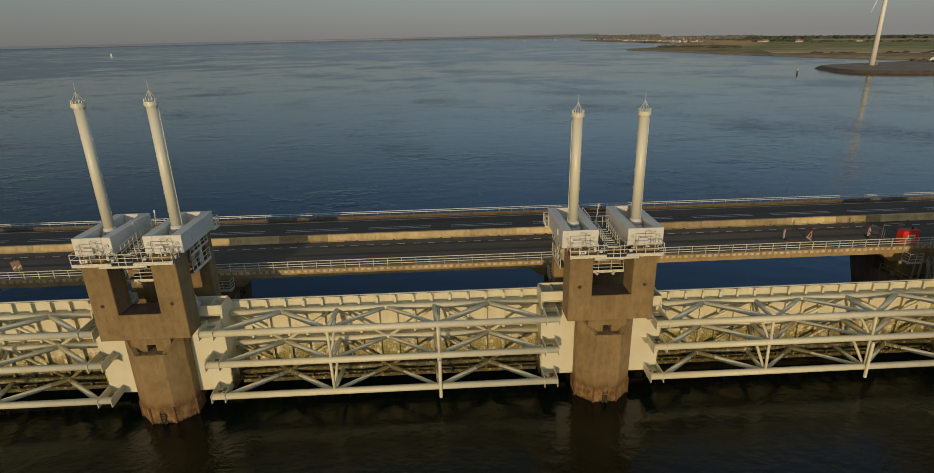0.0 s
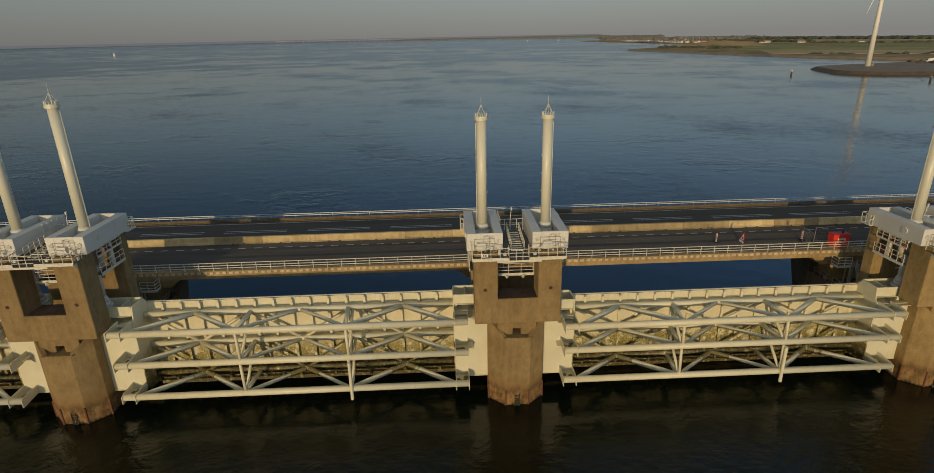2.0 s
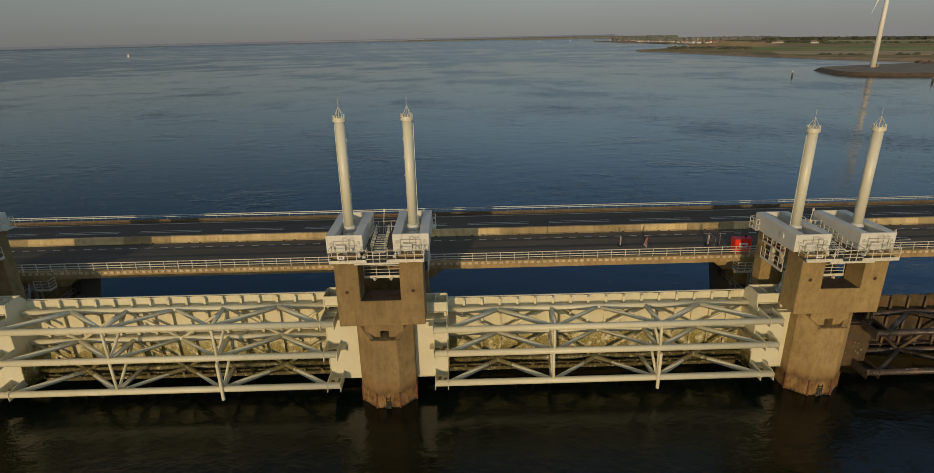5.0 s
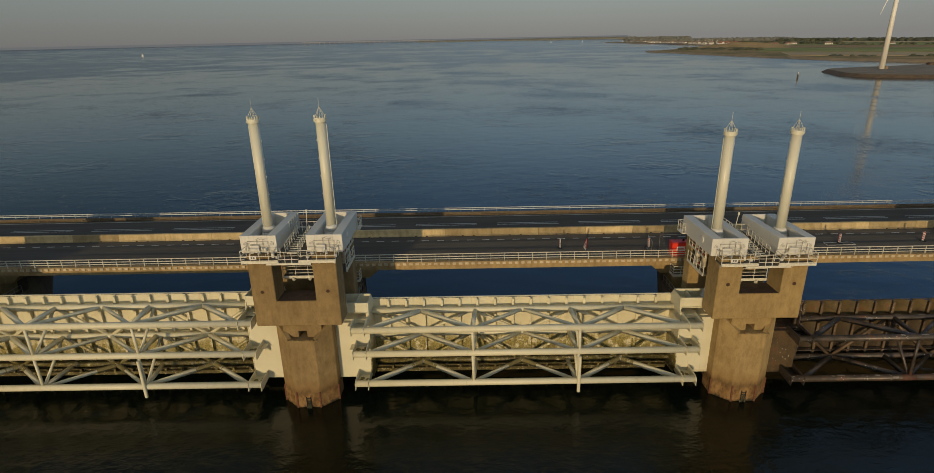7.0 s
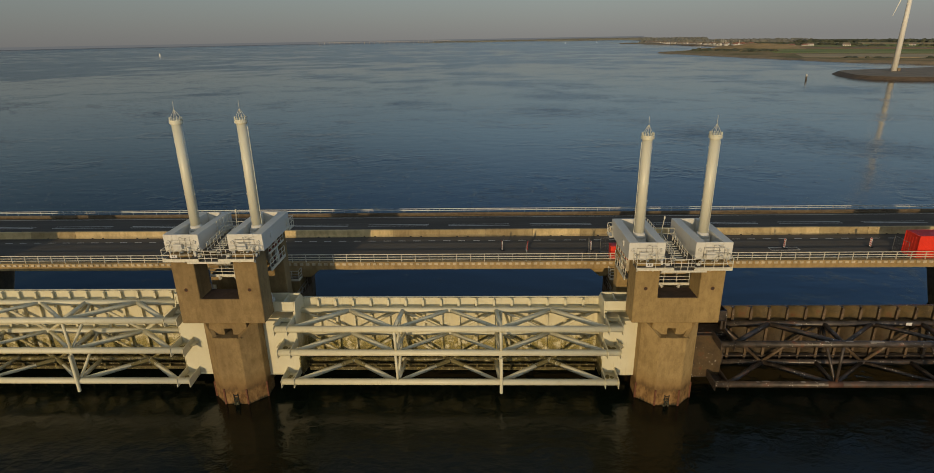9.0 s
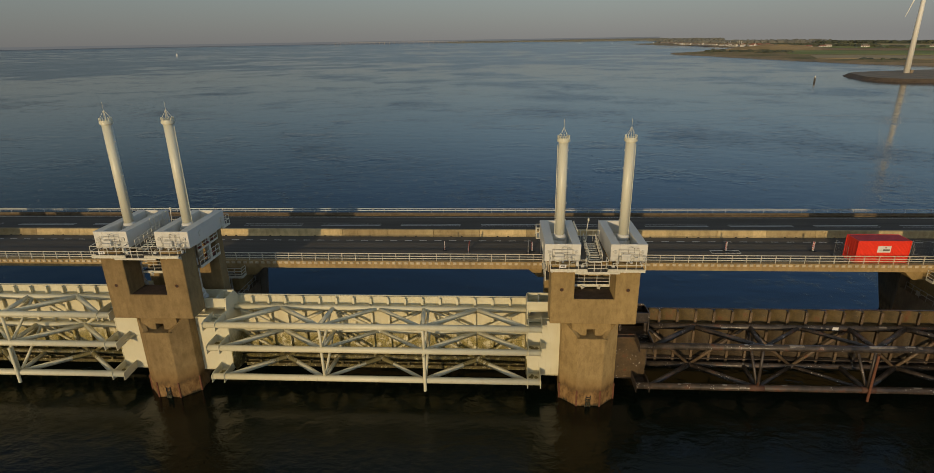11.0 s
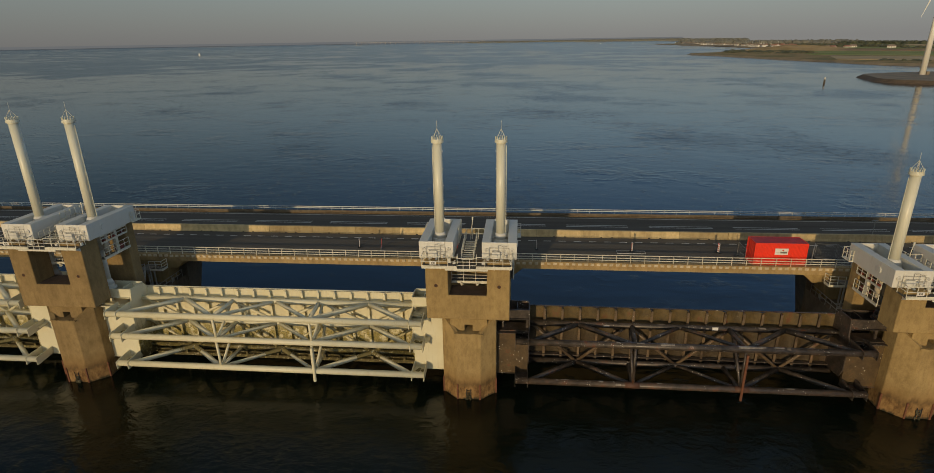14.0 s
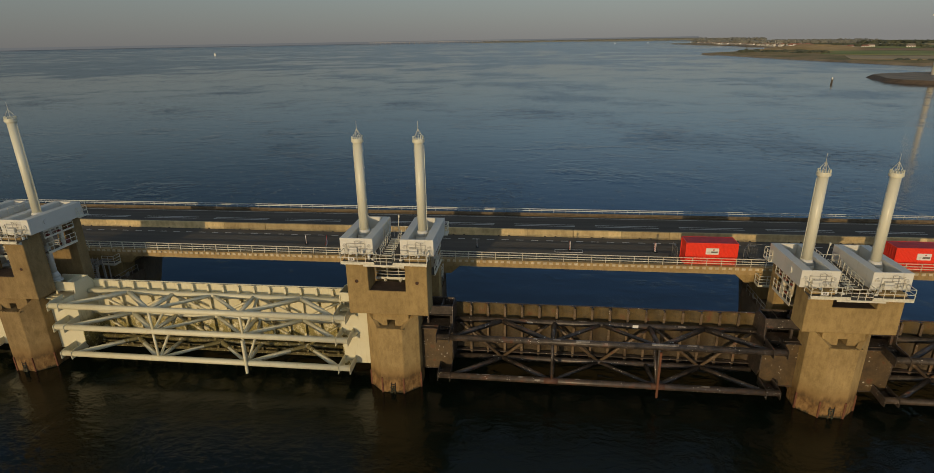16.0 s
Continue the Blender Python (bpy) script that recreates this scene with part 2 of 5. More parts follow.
CONCRETE = concrete("concrete", (0.415, 0.296, 0.126), (0.308, 0.217, 0.092))
PIER_CONCRETE = concrete("tidal_concrete", (0.435, 0.312, 0.138), (0.320, 0.226, 0.098), wet=True)
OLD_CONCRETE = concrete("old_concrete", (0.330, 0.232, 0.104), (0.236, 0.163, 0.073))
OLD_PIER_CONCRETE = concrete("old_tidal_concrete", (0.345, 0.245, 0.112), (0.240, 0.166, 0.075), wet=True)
KERB_CONCRETE = concrete("deck_concrete", (0.50, 0.362, 0.172), (0.33, 0.234, 0.108))
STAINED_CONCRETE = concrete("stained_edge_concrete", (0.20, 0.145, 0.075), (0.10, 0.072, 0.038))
PALE_CONCRETE = concrete("pale_concrete", (0.72, 0.62, 0.44), (0.54, 0.46, 0.32))
BASE_CONCRETE = concrete("base_concrete", (0.29, 0.225, 0.15), (0.19, 0.145, 0.10), wet=True)
WHITE = painted_steel("cream_gate_paint", (0.679, 0.647, 0.472), (0.446, 0.382, 0.221))
WHITE_LOW = painted_steel("cream_tidal_paint", (0.661, 0.617, 0.432), (0.427, 0.363, 0.191), algae=True)
GREY_WHITE = painted_steel("hoist_paint", (0.665, 0.655, 0.595), (0.49, 0.46, 0.39), rough=0.5)
CYLINDER = painted_steel("cylinder_paint", (0.67, 0.66, 0.53), (0.56, 0.53, 0.40), rough=0.32)
ROAD_RAIL = plain("weathered_rail_paint", (0.76, 0.71, 0.56), 0.55, vary=0.35, scale=1.5)
FAR_RAIL = plain("aluminium_rail", (0.64, 0.64, 0.60), 0.45, 0.25, vary=0.15, scale=1.5)
RAIL_WHITE = plain("rail_paint", (0.74, 0.71, 0.58), 0.45)
DARK_STEEL = old_steel("bitumen_steel", (0.098, 0.077, 0.062), (0.017, 0.0145, 0.012), 0.9, rust=0.66, grain=3.6)
# lighter copy of the bitumen steel, with sunlight painted into braces and ribs
LIT_STEEL = old_steel("lit_brace_steel", (0.19, 0.134, 0.080), (0.062, 0.043, 0.028), 0.6)
RED_STEEL = old_steel("rusted_tube_steel", (0.098, 0.072, 0.055), (0.026, 0.021, 0.017), 0.9, rust=0.64, grain=3.6)
DARK_PLATE = old_steel("bitumen_plate", (0.138, 0.096, 0.036), (0.048, 0.034, 0.015), 0.15, weed=0.9)
RUST = plain("red_rust", (0.18, 0.068, 0.032), 0.8, vary=0.5, scale=5)
GRATING = plain("dark_grating", (0.13, 0.115, 0.09), 0.7)
LID = plain("cover_lid_paint", (0.52, 0.51, 0.46), 0.5)
FITTING = plain("dull_fittings", (0.33, 0.31, 0.26), 0.5)
PIPE_GREY = plain("pipe_grey", (0.17, 0.16, 0.14), 0.5)
ASPHALT = asphalt("asphalt")
LINE = plain("road_paint", (0.78, 0.77, 0.72), 0.7, vary=0.4, scale=6)
SEA = sea("sea_water")
RED = plain("red_container_paint", (0.84, 0.045, 0.018), 0.5, vary=0.12)
SIGN_RED = plain("sign_red", (0.55, 0.03, 0.02), 0.5)
SIGN_WHITE = plain("sign_white", (0.75, 0.74, 0.70), 0.5, vary=0.08)
BLACK = plain("black_rubber", (0.02, 0.02, 0.02), 0.8)
GALV = plain("galvanised_steel", (0.33, 0.33, 0.31), 0.5, 0.5)
BEIGE = plain("cylinder_beige", (0.56, 0.49, 0.36), 0.5)


# ---- mesh tools ----
class Shape:
    """Collects boxes, prisms and tubes into one mesh."""

    def __init__(self):
        self.v, self.f = [], []

    def add(self, verts, faces):
        k = len(self.v)
        self.v += [tuple(p) for p in verts]
        self.f += [tuple(k + i for i in f) for f in faces]
        return self

    def box(self, x0, x1, y0, y1, z0, z1):
        x0, x1, y0, y1, z0, z1 = min(x0, x1), max(x0, x1), min(y0, y1), max(y0, y1), min(z0, z1), max(z0, z1)
        v = [(x, y, z) for z in (z0, z1) for x, y in ((x0, y0), (x1, y0), (x1, y1), (x0, y1))]
        return self.add(v, [(0, 3, 2, 1), (4, 5, 6, 7), (0, 1, 5, 4), (1, 2, 6, 5), (2, 3, 7, 6), (3, 0, 4, 7)])

    def prism(self, poly, a, b, axis="z"):
        """A polygon, counter-clockwise, drawn out along an axis from a to b."""
        n = len(poly)
        place = {"z": lambda p, h: (p[0], p[1], h), "x": lambda p, h: (h, p[0], p[1]), "y": lambda p, h: (p[0], h, p[1])}[axis]
        v = [place(p, h) for h in (a, b) for p in poly]
        f = [tuple(reversed(range(n))), tuple(range(n, 2 * n))] + [(i, (i + 1) % n, n + (i + 1) % n, n + i) for i in range(n)]
        if axis == "y":
            f = [tuple(reversed(g)) for g in f]
        if a > b:
            f = [tuple(reversed(g)) for g in f]
        return self.add(v, f)

    def tube(self, p, q, r, r2=None, n=10):
        p, q, r2 = Vector(p), Vector(q), r if r2 is None else r2
        d = (q - p).normalized()
        u = d.cross((0, 0, 1) if abs(d.z) < 0.9 else (1, 0, 0)).normalized()
        w = d.cross(u)
        v = [c + s * (u * math.cos(2 * math.pi * i / n) + w * math.sin(2 * math.pi * i / n)) for c, s in ((p, r), (q, r2)) for i in range(n)]
        f = [(i, (i + 1) % n, n + (i + 1) % n, n + i) for i in range(n)] + [tuple(reversed(range(n))), tuple(range(n, 2 * n))]
        return self.add(v, f)

    def path(self, points, r, n=6):
        for p, q in zip(points, points[1:]):
            self.tube(p, q, r, n=n)
        return self

    def mesh(self, name, bevel=0.0, smooth=False, segments=1):
        me = bpy.data.meshes.new(name)
        me.from_pydata(self.v, [], self.f)
        if bevel:
            bm = bmesh.new()
            bm.from_mesh(me)
            bmesh.ops.bevel(bm, geom=[e for e in bm.edges if len(e.link_faces) == 2 and e.calc_face_angle(0) > 0.3], offset=bevel, segments=segments, affect="EDGES", clamp_overlap=True)
            bm.to_mesh(me)
            bm.free()
        if smooth:
            me.polygons.foreach_set("use_smooth", [len(p.vertices) == 4 for p in me.polygons])
        me.update()
        return me


def part(name, shape, mat, parent=None, label="", bevel=0.0, smooth=False, at=(0, 0, 0)):
    me = shape.mesh(name, bevel, smooth) if isinstance(shape, Shape) else shape
    if not me.materials:
        me.materials.append(mat)
    ob = new(name, me)
    ob.location = at
    ob.parent = parent
    return tagged(ob, label) if label else ob


def thing(name, at, label, category, group="", kind=""):
    ob = new(name)
    ob.location = at
    ob.empty_display_size = 0.5
    return tagged(ob, label, category, group, kind)


def clump(s, x, y, z, r, h):
    """One uneven crown: a lumpy low dome of leaf masses."""
    n, m = 7, 3
    k = len(s.v)
    for j in range(m):
        t = j / m
        for i in range(n):
            a = 2 * math.pi * (i + 0.5 * (j % 2)) / n
            q = r * math.cos(t * math.pi / 2) * random.uniform(0.7, 1.25)
            s.v.append((x + q * math.cos(a), y + q * math.sin(a), z + h * math.sin(t * math.pi / 2) * random.uniform(0.85, 1.15)))
    s.v.append((x, y, z + h * random.uniform(0.85, 1.1)))
    for j in range(m - 1):
        for i in range(n):
            s.f.append((k + j * n + i, k + j * n + (i + 1) % n, k + (j + 1) * n + (i + 1) % n, k + (j + 1) * n + i))
    for i in range(n):
        s.f.append((k + (m - 1) * n + i, k + (m - 1) * n + (i + 1) % n, k + m * n))


def rail_part(name, mat, parent, points, height=1.1, step=1.5, r=0.035, rails=(1.0, 0.52)):
    """A railing as one part: its top rail, with each post and lower rail under it."""
    points = [Vector(p) for p in points]
    top = part(name, Shape().path([p + Vector((0, 0, height * rails[0])) for p in points], r, 5), mat, parent)
    for k in rails[1:]:
        part("rail", Shape().path([p + Vector((0, 0, height * k)) for p in points], r, 5), mat, top)
    for i, (p, q) in enumerate(zip(points, points[1:])):
        n = max(1, round((q - p).length / step))
        for j in range(0 if i == 0 else 1, n + 1):
            c = p.lerp(q, j / n)
            part("post", Shape().tube(c, c + Vector((0, 0, height)), r, n=5), mat, top)
    return top


# ---- water and backdrop ----
R_FAR = 4900.0


def sea_level(x, y):
    """The sheet of water lifts towards its rim, so that it ends at the horizon of a sea without end; behind the land it falls away."""
    r, heading = math.hypot(x, y), math.degrees(math.atan2(x, y))
    land = min(1.0, max(0.0, (heading - 15) / 9)) * min(1.0, max(0.0, (150 - heading) / 9))
    start = 3150 - 1250 * min(1.0, max(0.0, (heading - 21) / 9))
    return (0.0 if r < 3300 else (1 - land) * 19.0 * ((r - 3300) / (R_FAR - 3300)) ** 2) - land * max(0.0, r - start) * 0.03


def build_water():
    n, v, f = 120, [(0.0, 0.0, 0.0)], []
    radii = [400.0, 1600.0, 1900.0, 2250.0, 2600.0, 2950.0, 3150.0, 3300.0] + [3300 + 200.0 * i for i in range(1, 9)]
    for r in radii:
        for i in range(n):
            a = 2 * math.pi * i / n
            x, y = r * math.cos(a), r * math.sin(a)
            v.append((x, y, sea_level(x, y)))
    f += [(0, 1 + i, 1 + (i + 1) % n) for i in range(n)]
    for j in range(len(radii) - 1):
        for i in range(n):
            k, q = 1 + j * n, 1 + (j + 1) * n
            f.append((k + i, q + i, q + (i + 1) % n, k + (i + 1) % n))
    me = Shape().add(v, f).mesh("water", smooth=True)
    me.materials.append(SEA)
    tagged(new("water", me), "dark blue tidal sea water with ripples", "water", kind="structure")


build_water()

# ---- the road over the sea ----
DECK = 10.2                    # the carriageway
ROAD0, ROAD1 = -330.0, 480.0   # its ends along x
Y_NEAR, Y_BARRIER, Y_FAR = 14.1, 24.1, 34.6


def build_road():
    deck = thing("road", (0, 0, 0), "grey asphalt two-lane sea road on concrete deck girders", "road", kind="structure")
    part("carriageway", Shape().box(ROAD0, ROAD1, Y_NEAR + 0.5, Y_FAR - 1.2, DECK - 0.25, DECK), ASPHALT, deck)
    part("edge_beam", Shape().box(ROAD0, ROAD1, Y_NEAR - 0.15, Y_NEAR + 0.5, DECK - 0.32, DECK + 0.18), KERB_CONCRETE, deck)
    part("girder", Shape().prism([(Y_NEAR + 0.12, DECK - 0.80), (Y_NEAR + 3.2, DECK - 1.1), (Y_NEAR + 4.6, DECK - 2.6), (Y_FAR - 4.6, DECK - 2.6), (Y_FAR - 3.2, DECK - 1.1), (Y_FAR - 0.1, DECK - 0.8), (Y_FAR - 0.1, DECK - 0.25), (Y_NEAR + 0.12, DECK - 0.25)], ROAD0, ROAD1, "x"), CONCRETE, deck)
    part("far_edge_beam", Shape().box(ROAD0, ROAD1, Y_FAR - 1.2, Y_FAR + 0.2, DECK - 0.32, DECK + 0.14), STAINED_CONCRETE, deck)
    s = Shape()
    for i in range(int((ROAD1 - ROAD0) / 12)):
        for y in (28.5, 29.15):
            s.box(ROAD0 + 12 * i, ROAD0 + 12 * i + 9, y, y + 0.13, DECK + 0.004, DECK + 0.012)
    part("centre_line", s, LINE, deck, "worn white double centre line")
    s = Shape()
    for i in range(int((ROAD1 - ROAD0) / 2.05)):
        s.box(ROAD0 + 2.05 * i, ROAD0 + 2.05 * i + 1.0, 22.0, 22.15, DECK + 0.004, DECK + 0.012)
    part("dashed_line", s, LINE, deck, "worn white dashed line")
    part("edge_line", Shape().box(ROAD0, ROAD1, 32.6, 32.72, DECK + 0.004, DECK + 0.012), LINE, deck)
    return deck


build_road()


def build_barrier():
    """Median of precast blocks, each cast to its own tone."""
    blocks = thing("median_barrier", (0, 0, DECK), "weathered concrete median barrier of precast blocks", "barrier", kind="structure")
    profile = [(-0.34, 0.0), (0.34, 0.0), (0.34, 0.12), (0.22, 0.35), (0.20, 0.95), (-0.20, 0.95), (-0.22, 0.35), (-0.34, 0.12)]
    me = Shape().prism(profile, 0.02, 6.48, "x").mesh("block")
    tones = [concrete("block_tone", tuple(v * k for v in (0.50, 0.40, 0.215)), tuple(v * k for v in (0.36, 0.28, 0.15))) for k in (0.95, 1.2, 1.42, 1.55)]
    copies = []
    for k, tone in enumerate(tones):
        m = me.copy()
        m.materials.append(tone)
        copies.append(m)
    notch = Shape().box(-0.13, 0.13, -0.352, -0.30, 0.004, 0.10).mesh("notch")
    notch.materials.append(NOTCH)
    x = -130.0
    while x < 290:
        block = part("block", random.choice(copies), None, blocks, at=(x, Y_BARRIER, 0))
        if 0 < x < 160:   # two lifting notches at the foot, their shade painted as dark pads
            for a in (2.5, 4.0):
                part("notch", notch, None, block, at=(a, 0, 0))
        x += 6.5
    rest = Shape().prism(profile, ROAD0, -130.02, "x").prism(profile, 290.0, ROAD1, "x")
    for k, (px, py, pz) in enumerate(rest.v):
        rest.v[k] = (px, py + Y_BARRIER, pz)
    part("far_blocks", rest, tones[1], blocks)


def build_parapets():
    rail = thing("near_parapet", (0, Y_NEAR, DECK + 0.18), "cream-painted steel parapet railing with three rails", "railing", kind="structure")
    for z in (0.34, 0.64, 0.98):
        part("rail", Shape().box(ROAD0, ROAD1, -0.05, 0.05, z - 0.035, z + 0.035), ROAD_RAIL, rail)
    post = Shape().prism([(-0.05, 0), (0.09, 0), (0.04, 1.0), (-0.04, 1.0)], -0.026, 0.026, "x").mesh("post")
    post.materials.append(ROAD_RAIL)
    x = -80.0
    while x < 250:
        part("post", post, None, rail, at=(x, 0.0, 0))
        x += 1.7
    deck = bpy.data.objects["road"]
    s = Shape()
    x = -80.0
    while x < 250:
        s.box(x, x + 0.42, Y_NEAR - 0.27, Y_NEAR - 0.152, DECK - 0.18, DECK + 0.10)
        x += 0.76
    tagged(part("anchor_block", s, PALE_CONCRETE, deck, "row of small pale concrete blocks"), kind="stuff")
    part("lower_fascia", Shape().box(ROAD0, ROAD1, Y_NEAR - 0.08, Y_NEAR + 0.1, DECK - 0.80, DECK - 0.325), KERB_CONCRETE, deck)

    far = thing("far_parapet", (0, Y_FAR, DECK + 0.14), "pale aluminium parapet railing on the far deck edge", "railing", kind="structure")
    for z in (0.42, 0.68):
        part("rail", Shape().box(ROAD0, ROAD1, -0.03, 0.03, z - 0.045, z + 0.045), FAR_RAIL, far)
    me = Shape().box(-0.022, 0.022, -0.03, 0.03, 0, 0.68).mesh("post")
    me.materials.append(FAR_RAIL)
    x = -120.0
    while x < 290:
        part("post", me, None, far, at=(x, 0, 0))
        x += 1.9
    guard = thing("guard_rail", (0, Y_FAR - 1.25, DECK - 0.16), "rust-brown weathered steel crash barrier on short posts", "guard rail", kind="structure")
    part("beam", Shape().prism([(-0.10, 0.42), (-0.04, 0.42), (-0.02, 0.52), (-0.08, 0.58), (-0.02, 0.64), (-0.04, 0.74), (-0.10, 0.74), (-0.06, 0.66), (-0.13, 0.58), (-0.06, 0.5)], ROAD0, ROAD1, "x"), BROWN_STEEL, guard)
    me = Shape().box(-0.06, 0.06, -0.03, 0.09, 0, 0.72).mesh("guard_post")
    me.materials.append(BROWN_STEEL)
    x = -120.0
    while x < 290:
        part("post", me, None, guard, at=(x, 0, 0))
        x += 1.35


NOTCH = plain("dark_notch", (0.03, 0.025, 0.02), 0.9)
BROWN_STEEL = plain("weathered_guard_steel", (0.20, 0.15, 0.09), 0.7, vary=0.5, scale=2)
build_barrier()
build_parapets()

# ---- the gate piers ----
PIERS = {-1: (20.6, 32.3), 0: (19.72, 31.1), 1: (18.75, 29.05), 2: (17.64, 27.05), 3: (15.60, 24.1), 4: (15.60, 24.1)}   # top of the hoist box, top of its cylinders


def build_pier(k, box_top):
    p = thing("bridge_pier", (45 * k, 0, 0), "tan weathered concrete sea-gate pier standing in the water", "pier", "gate piers")
    leg_top = box_top - 1.78
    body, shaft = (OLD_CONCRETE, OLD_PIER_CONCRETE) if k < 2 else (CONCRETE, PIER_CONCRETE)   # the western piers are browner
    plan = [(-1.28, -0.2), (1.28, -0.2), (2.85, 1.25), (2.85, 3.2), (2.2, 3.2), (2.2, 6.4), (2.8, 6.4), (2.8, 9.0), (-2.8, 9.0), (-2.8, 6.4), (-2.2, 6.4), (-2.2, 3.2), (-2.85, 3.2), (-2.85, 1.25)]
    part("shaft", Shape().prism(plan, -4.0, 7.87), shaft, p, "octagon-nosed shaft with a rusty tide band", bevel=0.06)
    for side in (-1, 1):   # cheeks that rise along the slanting faces up to the frame
        s, c = Shape(), Vector((-0.68, 0.735, 0)) * 0.42
        face = [(1.32, -0.16, 7.80), (2.83, 1.25, 7.80), (2.83, 1.25, 9.40), (2.10, 0.57, 8.66), (1.32, -0.16, 7.90)]
        v = [Vector(q) for q in face] + [Vector(q) + c for q in face]
        f = [(0, 1, 2, 3, 4), (9, 8, 7, 6, 5)] + [(i, i + 5, (i + 1) % 5 + 5, (i + 1) % 5) for i in range(5)]
        v = [(side * q.x, q.y, q.z) for q in v]
        s.add(v, f if side > 0 else [tuple(reversed(q)) for q in f])
        s.box(side * 2.40, side * 2.84, 1.27, 3.15, 7.8, 9.47)
        part("cheek", s, shaft, p)
    s = Shape()
    s.prism([(-1.95, 7.85), (-0.42, 7.85), (-0.42, 8.55), (0.42, 8.55), (0.42, 7.85), (1.95, 7.85), (1.95, 9.50), (-1.95, 9.50)], 0.60, 8.0, "y")
    part("neck", s, body, p, bevel=0.04)
    s = Shape()
    s.prism([(-4.23, 9.49), (4.23, 9.49), (4.23, leg_top), (1.95, leg_top), (1.95, 12.18), (-1.95, 12.18), (-1.95, leg_top), (-4.23, leg_top)], 0.0, 2.55, "y")
    part("front_frame", s, body, p, bevel=0.06)
    # thin added sheet, coloured with the opening's shade as well as stain
    part("sill_floor", Shape().box(-1.88, 1.88, 0.10, 2.45, 12.184, 12.20), SILL_SHADE_STAIN, p, "dark stained floor of the opening, its shade painted in")
    s = Shape()
    s.prism([(-4.25, 7.6), (4.25, 7.6), (4.25, leg_top), (1.95, leg_top), (1.95, 13.0), (-1.95, 13.0), (-1.95, leg_top), (-4.25, leg_top)], 6.85, 8.35, "y")
    part("rear_frame", s, body, p, bevel=0.06)
    for x in (-3.18, 3.18):   # round sockets in the legs, their inner shade painted as dark discs
        hole = part("socket", Shape().tube((x, -0.012, 13.21), (x, 0.25, 13.21), 0.15, n=16), RECESS, p, "dark round hole with an orange rim")
        ring = Shape()
        for i in range(16):
            a, b = 2 * math.pi * i / 16, 2 * math.pi * (i + 1) / 16
            ring.tube((x + 0.165 * math.cos(a), -0.015, 13.21 + 0.165 * math.sin(a)), (x + 0.165 * math.cos(b), -0.015, 13.21 + 0.165 * math.sin(b)), 0.03, n=4)
        part("socket_rim", ring, RUST, hole)
    # body and bearing under the road
    plan = [(x, y, z) for z, end in ((-4.0, 21.9), (7.58, 26.6)) for x, y in ((-3.1, 18.5), (3.1, 18.5), (1.1, end), (-1.1, end))]
    part("road_base", Shape().add(plan, [(3, 2, 1, 0), (4, 5, 6, 7), (0, 1, 5, 4), (1, 2, 6, 5), (2, 3, 7, 6), (3, 0, 4, 7)]), BASE_CONCRETE, p, "dark sea-stained base under the road")
    part("shoulder", Shape().box(-3.0, 3.0, 9.02, 18.5, -4.0, 5.6), BASE_CONCRETE, p)
    part("bearing_cap", Shape().prism([(-2.7, 5.9), (2.7, 5.9), (3.0, 8.06), (4.4, 8.06), (5.9, 9.36), (-5.9, 9.36), (-4.4, 8.06), (-3.0, 8.06)], 14.75, 17.2, "y"), CONCRETE, p, "tan concrete corbel under the road deck", bevel=0.04)
    for x in (-2.84, -1.2, 1.2, 2.84):   # rusty fender strips at the water
        y = -0.2 if abs(x) < 2 else 1.25
        part("fender", Shape().box(x - 0.09, x + 0.09, y - 0.10, y + 0.1, -1.0, 1.85), RUST, p, bevel=0.02)
    s = Shape()   # ladder and weed-hung chain at the nose
    for x in (-0.22, 0.22):
        s.tube((x, -0.30, -0.5), (x, -0.30, 1.3), 0.045, n=5)
    for i in range(6):
        s.tube((-0.22, -0.30, -0.3 + 0.28 * i), (0.22, -0.30, -0.3 + 0.28 * i), 0.035, n=5)
    ladder = part("ladder", s, BLACK, p)
    for i in range(9):
        x, z = random.uniform(-0.3, 0.3), random.uniform(-0.1, 1.1)
        part("weed_tuft", Shape().tube((x, -0.28, z), (x + random.uniform(-0.08, 0.08), -0.42, z - random.uniform(0.2, 0.4)), 0.10, 0.03, 6), WEED, ladder, "hanging dark green weed")
    for i in range(16):   # broken grout ledge where the frame meets the shaft
        x = -1.45 + 0.19 * i
        if abs(x + 0.05) < 0.45:
            continue
        g = Shape()
        clump(g, x + 0.08, 0.04 + 0.05 * random.random(), 7.84, random.uniform(0.08, 0.14), random.uniform(0.04, 0.12))
        g.box(x, x + 0.17, -0.22 - 0.03 * random.random(), 0.04, 7.78 + 0.05 * random.random(), 7.89 + 0.07 * random.random())
        part("grout_piece", g, shaft, p)
    return p


WEED = plain("wet_weed", (0.045, 0.045, 0.018), 0.5, vary=0.5, scale=8)
SILL_SHADE_STAIN = plain("shaded_stained_floor", (0.095, 0.062, 0.042), 0.85, vary=0.5, scale=1.5)
RECESS = plain("socket_shadow", (0.06, 0.042, 0.026), 0.9)


